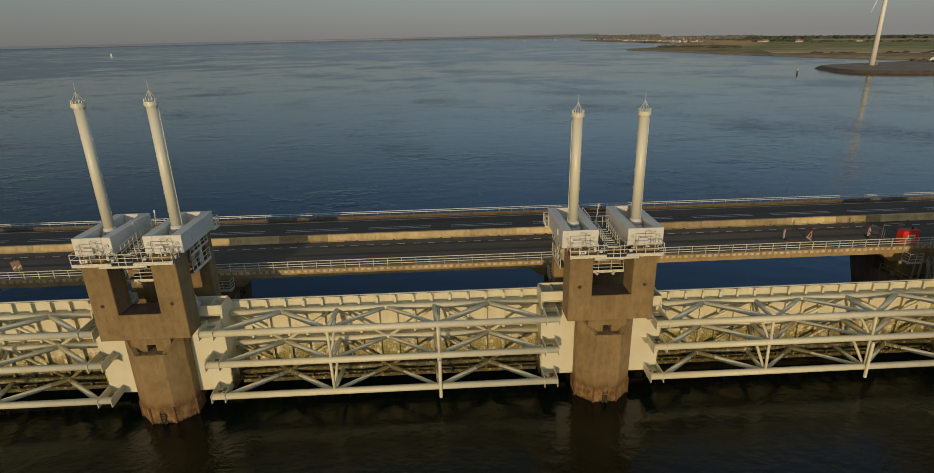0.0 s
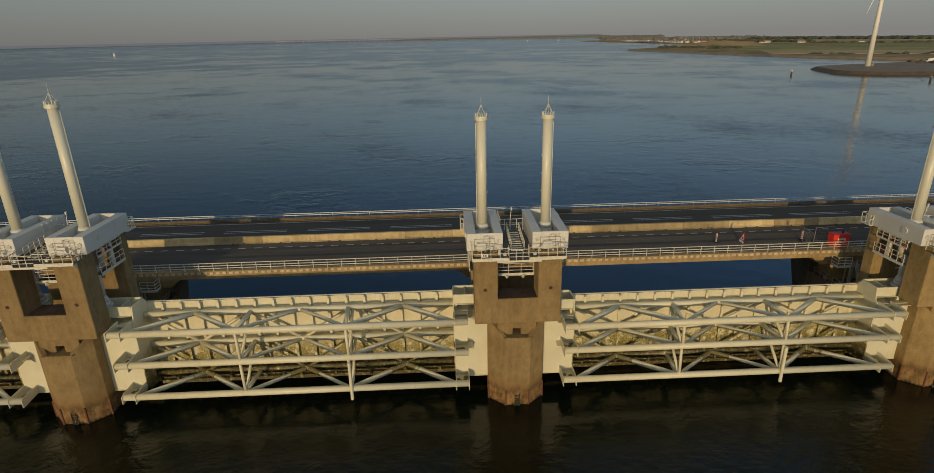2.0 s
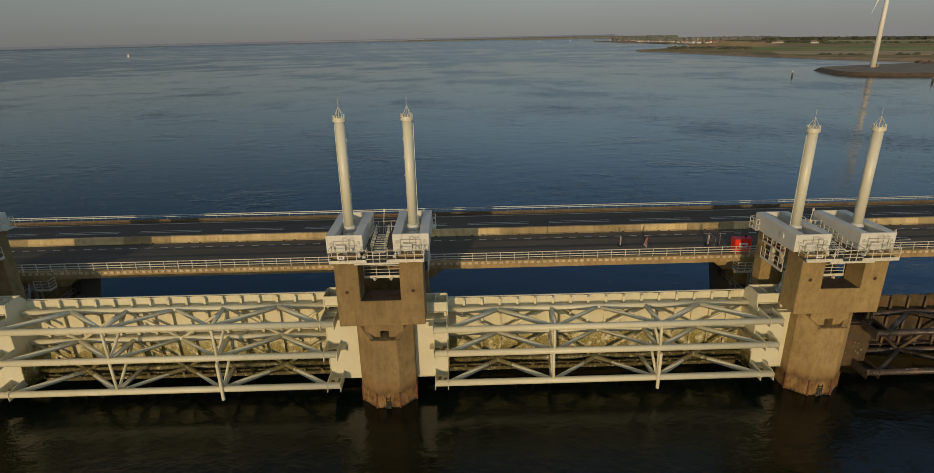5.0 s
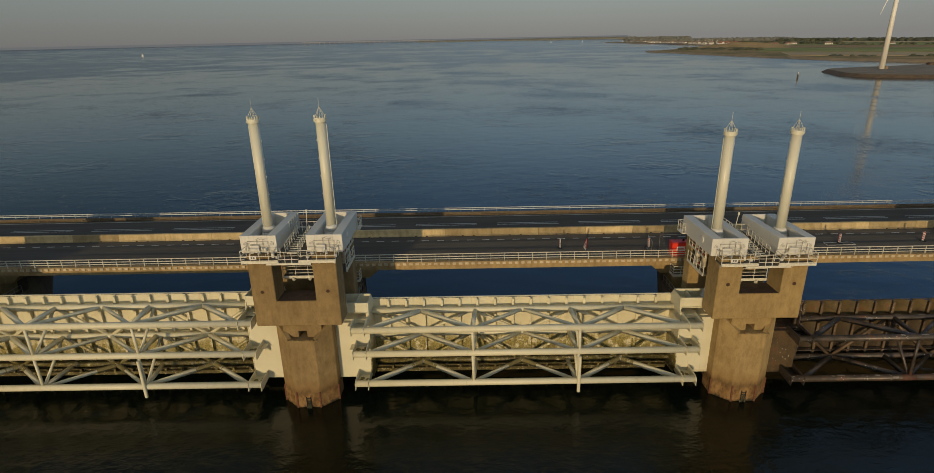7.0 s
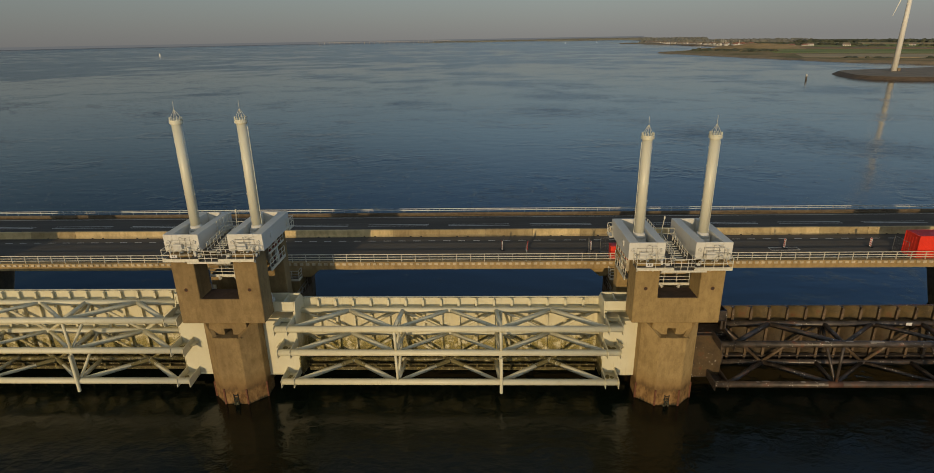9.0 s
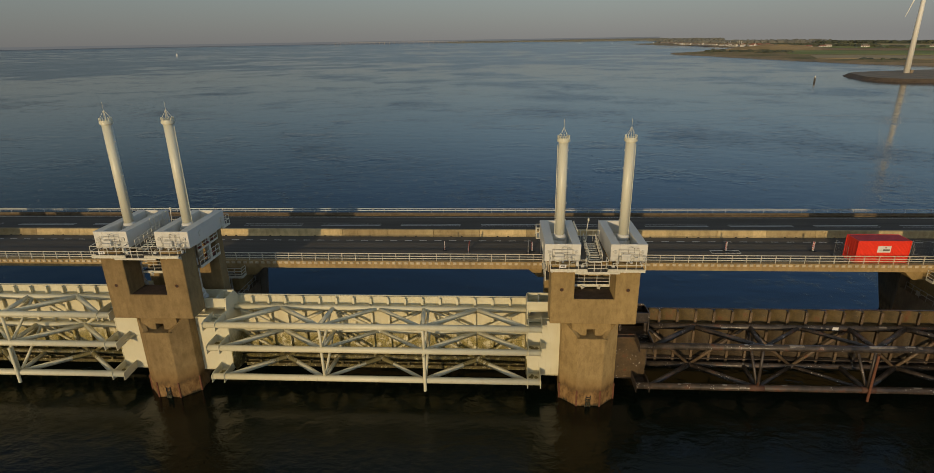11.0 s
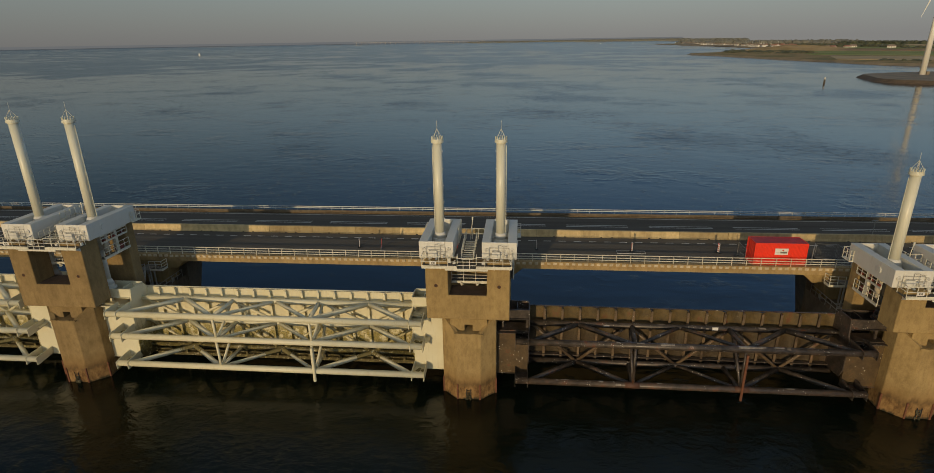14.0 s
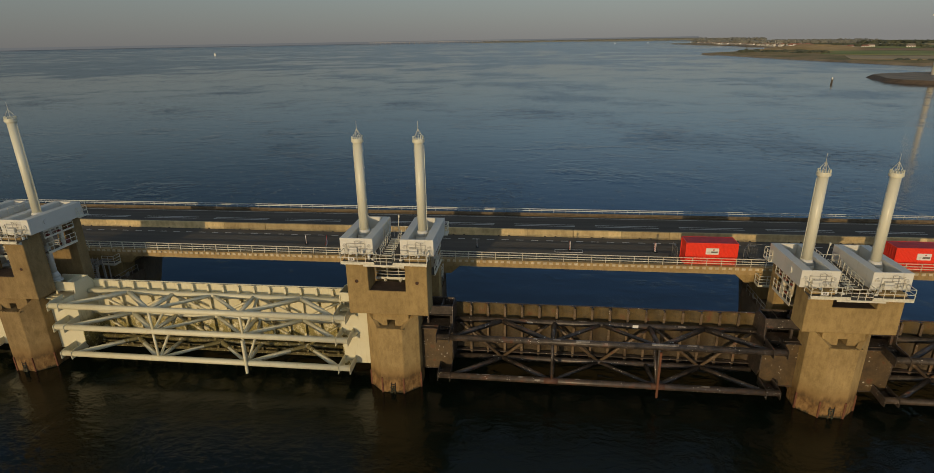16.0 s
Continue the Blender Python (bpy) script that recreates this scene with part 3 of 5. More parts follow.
def build_hoist(k, side, box_top, tube_top):
    """A steel box girder across the pier's two frames, with the hydraulic cylinder that lifts a gate's end."""
    h = thing("gate_hoist", (45 * k, 0, 0), "off-white steel hoist box with a tall hydraulic cylinder on the pier", "hoist", "gate hoists")
    z1, z0 = box_top, box_top - 1.76
    xo, xi = side * 4.88, side * 1.42
    ao, ai = side * 3.98, side * 2.26
    cx, cy = side * 3.16, 3.92
    s = Shape()
    s.box(xo, ao, 0.75, 8.3, z0, z1).box(ai, xi, 0.75, 8.3, z0, z1)
    s.box(ao, ai, 0.75, 0.95, z0, z1).box(ao, ai, 8.1, 8.3, z0, z1).box(ao, ai, 0.95, 8.1, z0, z0 + 0.35)
    part("box_girder", s, GREY_WHITE, h, bevel=0.03)
    s = Shape()
    s.tube((cx, cy, z0 + 0.3), (cx, cy, z0 + 1.2), 0.82, 0.74, 24).tube((cx, cy, z0 + 1.2), (cx, cy, z0 + 1.75), 0.74, 0.5, 24)
    part("foot_flange", s, GREY_WHITE, h, smooth=True)
    tube = part("cylinder", Shape().tube((cx, cy, z0 + 1.6), (cx, cy, tube_top - 0.1), 0.47, n=28), CYLINDER, h, smooth=True)
    s = Shape()
    s.tube((cx, cy, tube_top - 0.16), (cx, cy, tube_top - 0.08), 0.52, n=24).tube((cx, cy, tube_top - 0.08), (cx, cy, tube_top + 0.14), 0.63, n=24).tube((cx, cy, tube_top + 0.14), (cx, cy, tube_top + 0.26), 0.57, n=24)
    part("cap", s, CYLINDER, tube)
    me = Shape().tube((0, 0, 0), (0, 0, 0.3), 0.045, n=5).mesh("cap_bolt")
    me.materials.append(CYLINDER)
    for i in range(14):
        a = 2 * math.pi * i / 14
        part("cap_bolt", me, None, tube, at=(cx + 0.55 * math.cos(a), cy + 0.55 * math.sin(a), tube_top + 0.2))
    s = Shape()
    apex = (cx, cy, tube_top + 1.25)
    for i in range(4):
        a = math.pi / 4 + math.pi / 2 * i
        s.tube((cx + 0.56 * math.cos(a), cy + 0.56 * math.sin(a), tube_top + 0.3), apex, 0.02, n=4)
    s.tube((cx, cy, tube_top + 0.3), (cx, cy, tube_top + 2.0), 0.016, n=4)
    part("lightning_rod", s, RAIL_WHITE, tube)
    me = Shape().box(-0.03, 0.03, -0.05, 0.05, -0.05, 0.05).mesh("pipe_clip")
    me.materials.append(GREY_WHITE)
    for i in range(1, int((tube_top - z1) / 1.75) + 1):
        for x in (cx - 0.51, cx + 0.51):
            part("pipe_clip", me, None, tube, at=(x, cy, z1 + 1.75 * i - 0.3))
    part("feed_pipe", Shape().tube((cx + side * 0.53, cy + 0.04, z0 + 1.5), (cx + side * 0.53, cy + 0.04, tube_top - 0.4), 0.035, n=5), CYLINDER, tube)
    # the lower body and the piston rod down to the gate
    part("lower_body", Shape().tube((cx, cy, z0), (cx, cy, z0 - 2.1), 0.66, n=20).tube((cx, cy, z0 - 0.35), (cx, cy, z0 - 0.6), 0.82, n=20), BEIGE, h, "beige lower cylinder body", smooth=True)
    gate = GATES.get(k if side > 0 else k - 1)
    zr = (gate["plate"] if gate else 9.0) + 0.75
    dark = gate and gate["dark"]
    if zr < z0 - 2.3:
        part("piston_rod", Shape().tube((cx, cy, z0 - 2.1), (cx, cy, zr + 0.9), 0.33, n=16), PIPE_GREY if dark else GREY_WHITE, h, smooth=True)
    part("rod_yoke", Shape().tube((cx, cy, zr + 0.95), (cx, cy, zr + 0.35), 0.35, 0.56, 20).tube((cx, cy, zr + 0.35), (cx, cy, zr - 0.02), 0.56, n=20).tube((cx, cy, zr - 0.02), (cx, cy, zr - 0.25), 0.72, n=20), DARK_STEEL if dark else GREY_WHITE, h, smooth=True)
    for y, r in ((3.75, 0.30), (5.25, 0.24)):   # pale cylinders added beside the cylinder, where its lower body looks lit
        part("pale_cylinder", Shape().tube((side * 4.05, y, z0 - 0.25), (side * 4.05, y, z0 - 2.2), r, n=16).tube((side * 4.05, y, z0 - 2.2), (side * 4.05, y, z0 - 2.4), r, r * 0.5, 16).tube((side * 4.05, y, z0 - 0.9), (side * 4.05, y, z0 - 1.0), r + 0.05, n=16), BEIGE, h, smooth=True)
    for y in (3.2, 4.4, 4.75, 6.1):
        part("valve", Shape().box(side * 4.2, side * 4.5, y, y + 0.22, z0 - 1.0, z0 - 0.72).tube((side * 4.35, y + 0.1, z0 - 0.72), (side * 4.35, y + 0.1, z0 - 0.2), 0.03, n=5), SIGN_DULL, h, "dull red valve")
    # round covers, pipes and frames on the end and side plates
    part("side_cover", Shape().tube((xo + side * 0.002, 3.0, z0 + 0.9), (xo + side * 0.09, 3.0, z0 + 0.9), 0.34, n=20), GREY_WHITE, h)
    for x in (side * 3.15 - 1.3, side * 3.15 + 1.25):
        cover = part("end_cover", Shape().tube((x, 0.74, z0 + 0.98), (x, 0.63, z0 + 0.98), 0.21, n=20), GREY_WHITE, h)
        part("cover_lid", Shape().tube((x, 0.629, z0 + 0.98), (x, 0.615, z0 + 0.98), 0.14, n=16), LID, cover)
    b = side * 3.15
    for x0, x1, z in ((-1.0, 0.95, 1.25), (-0.8, 0.6, 0.95), (-1.0, 0.2, 0.55), (-0.2, 1.2, 0.75)):
        part("pipe", Shape().tube((b + x0, 0.60, z0 + z), (b + x1, 0.60, z0 + z), 0.02, n=5), FITTING, h, "dull grey hydraulic pipe")
    for x, za, zb in ((-1.0, 0.1, 1.3), (-0.55, 0.0, 0.98), (-0.1, 0.5, 1.5), (0.45, 0.0, 1.45), (0.95, 0.1, 1.25)):
        part("pipe", Shape().tube((b + x, 0.62, z0 + za), (b + x, 0.62, z0 + zb), 0.02, n=5), FITTING, h, "dull grey hydraulic pipe")
    part("hose", Shape().path([(b - 0.1, 0.5, z0 + 1.5), (b + 0.15, 0.4, z0 + 1.62), (b + 0.4, 0.42, z0 + 1.45), (b + 0.8, 0.3, z0 + 1.55)], 0.02, 5), FITTING, h)
    part("valve_block", Shape().box(b - 0.75, b + 0.1, 0.45, 0.74, z0 + 0.12, z0 + 0.85), GREY_WHITE, h, bevel=0.02)
    part("valve_block", Shape().box(b + 0.55, b + 0.8, 0.48, 0.74, z0 + 0.15, z0 + 0.5), GREY_WHITE, h, bevel=0.02)
    return h


def build_access(k, box_top):
    """Platforms, gangway and railings that give access to the two hoists of a pier."""
    z0 = box_top - 1.76
    zp = z0 - 0.34
    a = thing("access_platform", (45 * k, 0, 0), "white steel access platforms and gangway with railings on the pier", "platform", "access platforms")
    for s_ in (-1, 1):
        x0, x1 = s_ * 4.42, s_ * 0.95
        part("platform_floor", Shape().box(x0, x1, -0.70, 0.72, zp - 0.06, zp), GRATING, a)
        part("platform_edge", Shape().box(x0, x1, -0.78, -0.71, zp - 0.16, zp + 0.06), RAIL_WHITE, a)
        rail_part("front_railing", RAIL_WHITE, a, [(x0, 0.6, zp), (x0, -0.72, zp), (x1, -0.72, zp), (x1, 0.1, zp)], 1.08, 0.9)
        part("kick_plate", Shape().box(x0, x1, -0.70, -0.68, zp + 0.001, zp + 0.13), RAIL_WHITE, a)
        for i, (u, w, y, hgt) in enumerate(((0.12, 0.34, 0.15, 0.30), (0.34, 0.22, 0.32, 0.46), (0.52, 0.42, 0.05, 0.24), (0.72, 0.25, 0.28, 0.52), (0.86, 0.3, 0.0, 0.2))):   # pumps and junction boxes
            u = x0 + (x1 - x0) * u
            part("pump_box", Shape().box(u, u + w, y, y + 0.32, zp, zp + hgt), GREY_WHITE, a, bevel=0.02)
            part("pump_pipe", Shape().path([(u + w / 2, y + 0.1, zp + hgt), (u + w / 2, y + 0.1, zp + hgt + 0.22), (u + w / 2 + 0.3, y + 0.1, zp + hgt + 0.22), (u + w / 2 + 0.3, y + 0.5, zp + hgt + 0.5)], 0.03, 5), RAIL_WHITE, a)
        for x in (x0 * 0.95, (x0 + x1) / 2, x1):
            part("bracket", Shape().prism([(-0.7, zp - 0.16), (0.0, zp - 0.55), (0.0, zp - 0.16)], x - 0.05, x + 0.05, "x"), RAIL_WHITE, a)
        # hanging walkways at the cylinder, open to the side
        zl = z0 - 2.75
        xs = s_ * 4.55
        part("hanging_floor", Shape().box(s_ * 3.95, xs, 2.6, 6.8, zl - 0.1, zl), GRATING, a)
        rail_part("hanging_railing", RAIL_WHITE, a, [(xs, 2.6, zl), (xs, 6.8, zl)], 1.1, 0.85, rails=(1.0, 0.55))
        part("hanging_edge", Shape().box(xs - 0.06, xs + 0.06, 2.6, 6.8, zl - 0.16, zl + 0.1), RAIL_WHITE, a)
        zu = z0 - 0.95
        rail_part("upper_railing", RAIL_WHITE, a, [(xs, 2.6, zu), (xs, 6.8, zu)], 0.85, 0.85, rails=(1.0, 0.5))
        part("upper_edge", Shape().box(xs - 0.05, xs + 0.05, 2.6, 6.8, zu - 0.12, zu + 0.06), RAIL_WHITE, a)
        part("cable_tray", Shape().box(s_ * 4.3, s_ * 4.5, 2.6, 6.8, z0 - 0.3, z0 - 0.14).box(s_ * 4.25, s_ * 4.45, 4.9, 5.3, zl, z0), RAIL_WHITE, a)
        part("hand_wheel", Shape().tube((s_ * 4.3, 5.7, zl + 0.45), (s_ * 4.4, 5.7, zl + 0.45), 0.28, n=12).box(s_ * 3.6, s_ * 4.2, 5.3, 6.2, zl, zl + 0.35), SIGN_DULL, a)
        # little balcony at the rear corner
        corners = [Vector((s_ * x, y, z0 + 0.1)) for x, y in ((4.95, 7.3), (5.25, 7.3), (5.25, 8.6), (4.6, 8.6))]
        for c in corners + [corners[1].lerp(corners[2], 0.5)]:
            part("rear_post", Shape().tube(c, c + Vector((0, 0, 1.1)), 0.035, n=5), RAIL_WHITE, a)
        for z in (0.57, 1.1):
            part("rear_rail", Shape().path([c + Vector((0, 0, z)) for c in corners], 0.035, 5), RAIL_WHITE, a)
        part("rear_floor", Shape().box(s_ * 4.89, s_ * 5.3, 7.2, 8.65, z0, z0 + 0.1), RAIL_WHITE, a)
    # gangway between the boxes
    part("gangway_floor", Shape().box(-1.38, 1.38, 0.9, 8.2, z0 - 0.12, z0 - 0.02), GRATING, a, "dark grating floor")
    part("centre_floor", Shape().box(-0.95, 0.95, -0.68, 0.9, zp - 0.23, zp - 0.15), GRATING, a)
    part("cross_beam", Shape().box(-2.1, 2.1, -0.78, -0.69, zp - 0.33, zp - 0.14), RAIL_WHITE, a)
    rail_part("centre_railing", RAIL_WHITE, a, [(-0.95, -0.72, zp - 0.15), (0.95, -0.72, zp - 0.15)], 1.1, 0.6, rails=(1.0, 0.66, 0.33))
    for x in (-0.62, 0.62):
        rail_part("gangway_railing", RAIL_WHITE, a, [(x, 0.6, z0 - 0.02), (x, 5.0, z0 + 0.4)], 0.95, 0.8, rails=(1.0, 0.66, 0.33))
    tread = Shape().box(-0.55, 0.55, 0, 0.22, 0, 0.05).mesh("tread")
    tread.materials.append(RAIL_WHITE)
    for i in range(9):
        part("tread", tread, None, a, at=(0, 0.7 + 0.5 * i, z0 - 0.1 + 0.05 * i))
    rail_part("cross_railing", RAIL_WHITE, a, [(-1.3, 6.6, z0), (1.3, 6.6, z0)], 1.2, 0.65)
    for i in range(5):
        part("inner_post", Shape().tube((-1.3, 4.6 + 0.75 * i, z0), (-1.3, 4.6 + 0.75 * i, z0 + 1.9), 0.035, n=5), RAIL_WHITE, a)
    for z in (1.14, 1.9):
        part("inner_rail", Shape().tube((-1.3, 4.6, z0 + z), (-1.3, 7.6, z0 + z), 0.035, n=5), RAIL_WHITE, a)
    part("lamp_post", Shape().tube((-0.2, 6.4, z0), (0.05, 6.4, z0 + 2.4), 0.04, n=6).box(-0.02, 0.12, 6.33, 6.47, z0 + 2.3, z0 + 2.6), RAIL_WHITE, a)
    # the lower walkway inside the pier's opening, and the steps down from it
    zl = z0 - 3.3
    if zl > 12.3:
        part("lower_floor", Shape().box(-1.93, 1.93, 2.62, 4.2, zl - 0.1, zl), GRATING, a)
        part("lower_edge", Shape().box(-1.93, 1.93, 2.57, 2.62, zl - 0.2, zl + 0.08), RAIL_WHITE, a)
        rail_part("lower_railing", RAIL_WHITE, a, [(-1.9, 2.66, zl), (1.9, 2.66, zl)], 1.1, 1.25, rails=(1.0, 0.66, 0.33))
        rail_part("stair_railing", RAIL_WHITE, a, [(-1.0, 4.2, zl), (-1.75, 6.4, zl - 1.5)], 1.0, 0.8, rails=(1.0, 0.5))
        part("stringer", Shape().path([(-1.0, 4.2, zl - 0.06), (-1.75, 6.4, zl - 1.56)], 0.09, 4), RAIL_WHITE, a)
        for x in (-0.95, 0.95):
            part("flood_lamp", Shape().tube((x, 2.56, zl - 0.12), (x * 0.79, 2.36, zl - 0.3), 0.12, 0.17, 10), RAIL_WHITE, a)
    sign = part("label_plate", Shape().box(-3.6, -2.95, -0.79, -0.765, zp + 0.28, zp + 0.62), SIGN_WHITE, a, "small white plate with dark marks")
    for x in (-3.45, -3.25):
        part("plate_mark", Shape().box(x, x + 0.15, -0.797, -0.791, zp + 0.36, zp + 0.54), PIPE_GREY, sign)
    return a


SIGN_DULL = plain("dull_red_valve", (0.22, 0.05, 0.035), 0.6)

# ---- the sea gates between the piers ----
GATES = {
    -1: dict(chords=(10.15, 6.6, 2.55), plate=11.3, foot=1.3, dark=False),
    0: dict(chords=(9.6, 6.1, 2.42), plate=10.55, foot=1.2, dark=False),
    1: dict(chords=(8.58, 5.85, 2.35), plate=9.55, foot=1.1, dark=False),
    2: dict(chords=(6.85, 2.15), plate=8.4, foot=2.1, dark=True),
    3: dict(chords=(6.6, 2.0), plate=8.15, foot=1.95, dark=True),
}
Y_FRONT, Y_REAR, Y_PLATE, Y_PANEL = 0.45, 4.65, 5.55, 2.45


def build_gate(k, chords, plate, foot, dark):
    steel, low, skin = (DARK_STEEL, DARK_STEEL, DARK_PLATE) if dark else (WHITE, WHITE_LOW, WHITE_LOW)
    label = "dark rusting steel sea gate with tubular trusses and barnacle specks" if dark else "cream-painted steel sea gate with tubular trusses and algae stains"
    g = thing("sea_gate", (45 * k + 22.5, 0, 0), label, "sea gate", "sea gates")
    half, inner = 17.62, 16.2
    front, rear = (-inner, -5.4, 5.4, inner), (-10.85, 0.0, 10.85)
    top = chords[0]
    for i, z in enumerate(chords):
        mat = steel
        part("front_chord", Shape().tube((-half, Y_FRONT, z), (half, Y_FRONT, z), 0.335, n=18), RED_STEEL if dark and z < 3 else steel, g, smooth=True)
        if not (i == 2):
            part("rear_chord", Shape().tube((-inner, Y_REAR, z), (inner, Y_REAR, z), 0.31, n=16), mat, g, smooth=True)
        else:
            part("rear_chord", Shape().tube((-inner, Y_REAR, z + 0.1), (inner, Y_REAR, z + 0.1), 0.26, n=12), low, g, smooth=True)
        zig = [(front[0], Y_FRONT, z), (rear[0], Y_REAR, z), (front[1], Y_FRONT, z), (rear[1], Y_REAR, z), (front[2], Y_FRONT, z), (rear[2], Y_REAR, z), (front[3], Y_FRONT, z)]
        for j, (p, q) in enumerate(zip(zig, zig[1:])):
            p, q = Vector(p), Vector(q)
            r = 0.27 if j in (0, 1, 4, 5) else 0.20
            part("diagonal", Shape().tube(p, q, r, n=14), mat, g, smooth=True)
        for x in (front[1], front[2]):
            part("cross_strut", Shape().tube((x, Y_FRONT, z), (x + 0.35 * (1 if x < 0 else -1), Y_REAR, z), 0.24, n=12), mat, g, smooth=True)
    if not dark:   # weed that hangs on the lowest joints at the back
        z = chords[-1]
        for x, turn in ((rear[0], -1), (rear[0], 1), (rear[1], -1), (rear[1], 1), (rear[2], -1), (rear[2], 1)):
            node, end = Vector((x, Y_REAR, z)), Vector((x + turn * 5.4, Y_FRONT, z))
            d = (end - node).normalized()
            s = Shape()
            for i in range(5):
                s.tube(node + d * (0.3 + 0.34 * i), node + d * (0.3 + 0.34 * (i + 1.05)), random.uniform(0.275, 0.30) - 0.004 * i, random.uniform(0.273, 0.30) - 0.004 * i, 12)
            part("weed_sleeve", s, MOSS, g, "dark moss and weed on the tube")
    # uprights at the third points, raking braces behind them
    for x in (front[1], front[2]):
        for za, zb in zip(chords, chords[1:]):
            part("upright", Shape().tube((x, Y_FRONT - 0.05, za), (x + 0.1, Y_FRONT - 0.05, zb), 0.15, n=10), steel, g, smooth=True)
            part("raker", Shape().tube((x + 0.15, Y_REAR, za), (x + 0.1, Y_FRONT, zb), 0.15, n=10), steel, g, smooth=True)
    part("guide_pole", Shape().tube((front[2] + 0.1, Y_FRONT - 0.42, chords[-1] - 1.05), (front[2] + 0.1, Y_FRONT - 0.42, chords[-2] - 0.4), 0.13 if dark else 0.17, n=12), RUST if dark else steel, g, "rust-red guide pole" if dark else "")
    # bracing in the plane of the rear chords
    for za, zb in zip(chords, chords[1:]):
        xs = [-inner + 0.2, -10.85, -5.4, 0.0, 5.4, 10.85, inner - 0.2]
        for j, (p, q) in enumerate(zip(xs, xs[1:])):
            a, b = (za, zb) if j % 2 == 0 else (zb, za)
            part("brace", Shape().tube((p, Y_REAR + 0.05, a), (q, Y_REAR + 0.05, b), 0.17, n=10), LIT_STEEL if dark else low, g, smooth=True)
    # skin plate with girders and ribs
    pitch, arc = 1.925, Shape()   # every panel is a shallow vertical trough between two ribs
    bow = [(-pitch / 2 + pitch * i / 10, Y_PLATE + (0.22 if dark else 0.11) * math.sin(math.pi * i / 10) ** 0.8) for i in range(11)]
    arc.add([(x, y, z) for z in (foot, plate) for x, y in bow] + [(x, y + 0.05, z) for z in (foot, plate) for x, y in bow],
            [(i, i + 1, 12 + i, 11 + i) for i in range(10)] + [(23 + i, 22 + i, 33 + i, 34 + i) for i in range(10)])
    me = arc.mesh("skin_panel", smooth=True)
    me.materials.append(skin)
    for i in range(17):
        part("skin_panel", me, None, g, at=(pitch * (i - 8), 0, 0))
    part("end_strip", Shape().box(-inner - 0.0, -8.5 * pitch, Y_PLATE, Y_PLATE + 0.05, foot, plate), skin, g)
    part("end_strip", Shape().box(8.5 * pitch, inner, Y_PLATE, Y_PLATE + 0.05, foot, plate), skin, g)
    part("top_flange", Shape().box(-inner, inner, Y_PLATE + 0.25, Y_PLATE + 0.40, plate - 0.02, plate + 0.06), low if dark else steel, g)
    for z in chords:
        if z > foot + 0.5:
            part("girder", Shape().box(-inner, inner, Y_PLATE - 0.30, Y_PLATE + 0.30, z - 0.04, z + 0.04), skin, g)
    part("girder", Shape().box(-inner, inner, Y_PLATE - 0.5, Y_PLATE, foot + 0.5, foot + 0.62), low, g)
    part("foot_girder", Shape().box(-inner, inner, Y_PLATE - 0.35, Y_PLATE + 0.25, foot - 0.4, foot), low, g)
    rib = Shape().box(-0.035, 0.035, Y_PLATE - 0.34, Y_PLATE, foot, plate).box(-0.13, 0.13, Y_PLATE - 0.38, Y_PLATE - 0.33, foot, plate - 0.05)
    me = rib.mesh("rib")
    # dark gate's ribs take the steel with painted-in sunlight
    me.materials.append(LIT_STEEL if dark else low)
    for i in range(18):
        part("rib", me, None, g, at=(pitch * (i - 8.5), 0, 0))
    if dark:
        # mussels that hang in clusters from the foot of the skin
        x = -inner + 0.4
        while x < inner - 0.4:
            s, w = Shape(), random.uniform(0.25, 0.8)
            for i in range(random.randint(3, 6)):
                clump(s, x + random.uniform(-w, w), Y_PLATE - 0.30 + random.uniform(-0.1, 0.25), foot - 0.50 - random.uniform(0.0, 0.22), random.uniform(0.10, 0.22), random.uniform(0.12, 0.34))
            part("mussel_cluster", s, MUSSEL, g, "dark cluster of mussels")
            x += random.uniform(0.9, 2.0)
        part("marker_plate", Shape().box(3.3, 3.9, Y_REAR - 0.36, Y_REAR - 0.325, top - 0.05, top + 0.3), SIGN_WHITE, g, "small blank white plate")
        patches = [(4.6, 7.2, 75, top, Y_FRONT), (-3.0, -1.6, 75, top, Y_FRONT)]   # patches of old paint left on the tubes
        for z, y in ((top, Y_FRONT), (chords[-1], Y_FRONT), (top, Y_REAR)):
            for i in range(6):
                x0 = random.uniform(-15.5, 14.5)
                patches.append((x0, x0 + random.uniform(0.15, 0.9), random.choice((60, 80, 105, 130, 150)), z, y))
        for x0, x1, turn, z, y in patches:
            r = 0.342 if y == Y_FRONT else 0.317
            arc = [(y + r * math.cos(radians(turn + v)), z + r * math.sin(radians(turn + v))) for v in range(0, 61 if x1 - x0 > 1.2 else 37, 12)]
            part("paint_patch", Shape().prism(arc + [(y, z)], x0, x1, "x"), WORN_WHITE, g, "patch of worn pale paint")
        for x in (front[1], front[2] + 0.1):   # rust round the lower joints
            part("rust_sleeve", Shape().tube((x - random.uniform(0.6, 1.0), Y_FRONT, chords[-1]), (x + random.uniform(0.5, 0.9), Y_FRONT, chords[-1]), 0.339, n=18), DULL_RUST, g, "rust-brown joint", smooth=True)
    # end frames and the arms that reach into the pier slots
    for s in (-1, 1):
        xe = s * inner
        poly = [(5.7, foot + 0.2), (5.7, plate + 0.1), (5.0, plate + 0.88), (2.95, plate + 0.88), (2.75, top + 0.55), (Y_PANEL, top + 0.3)]
        poly += [(Y_PANEL, foot + 1.5), (2.9, foot + 0.5)]
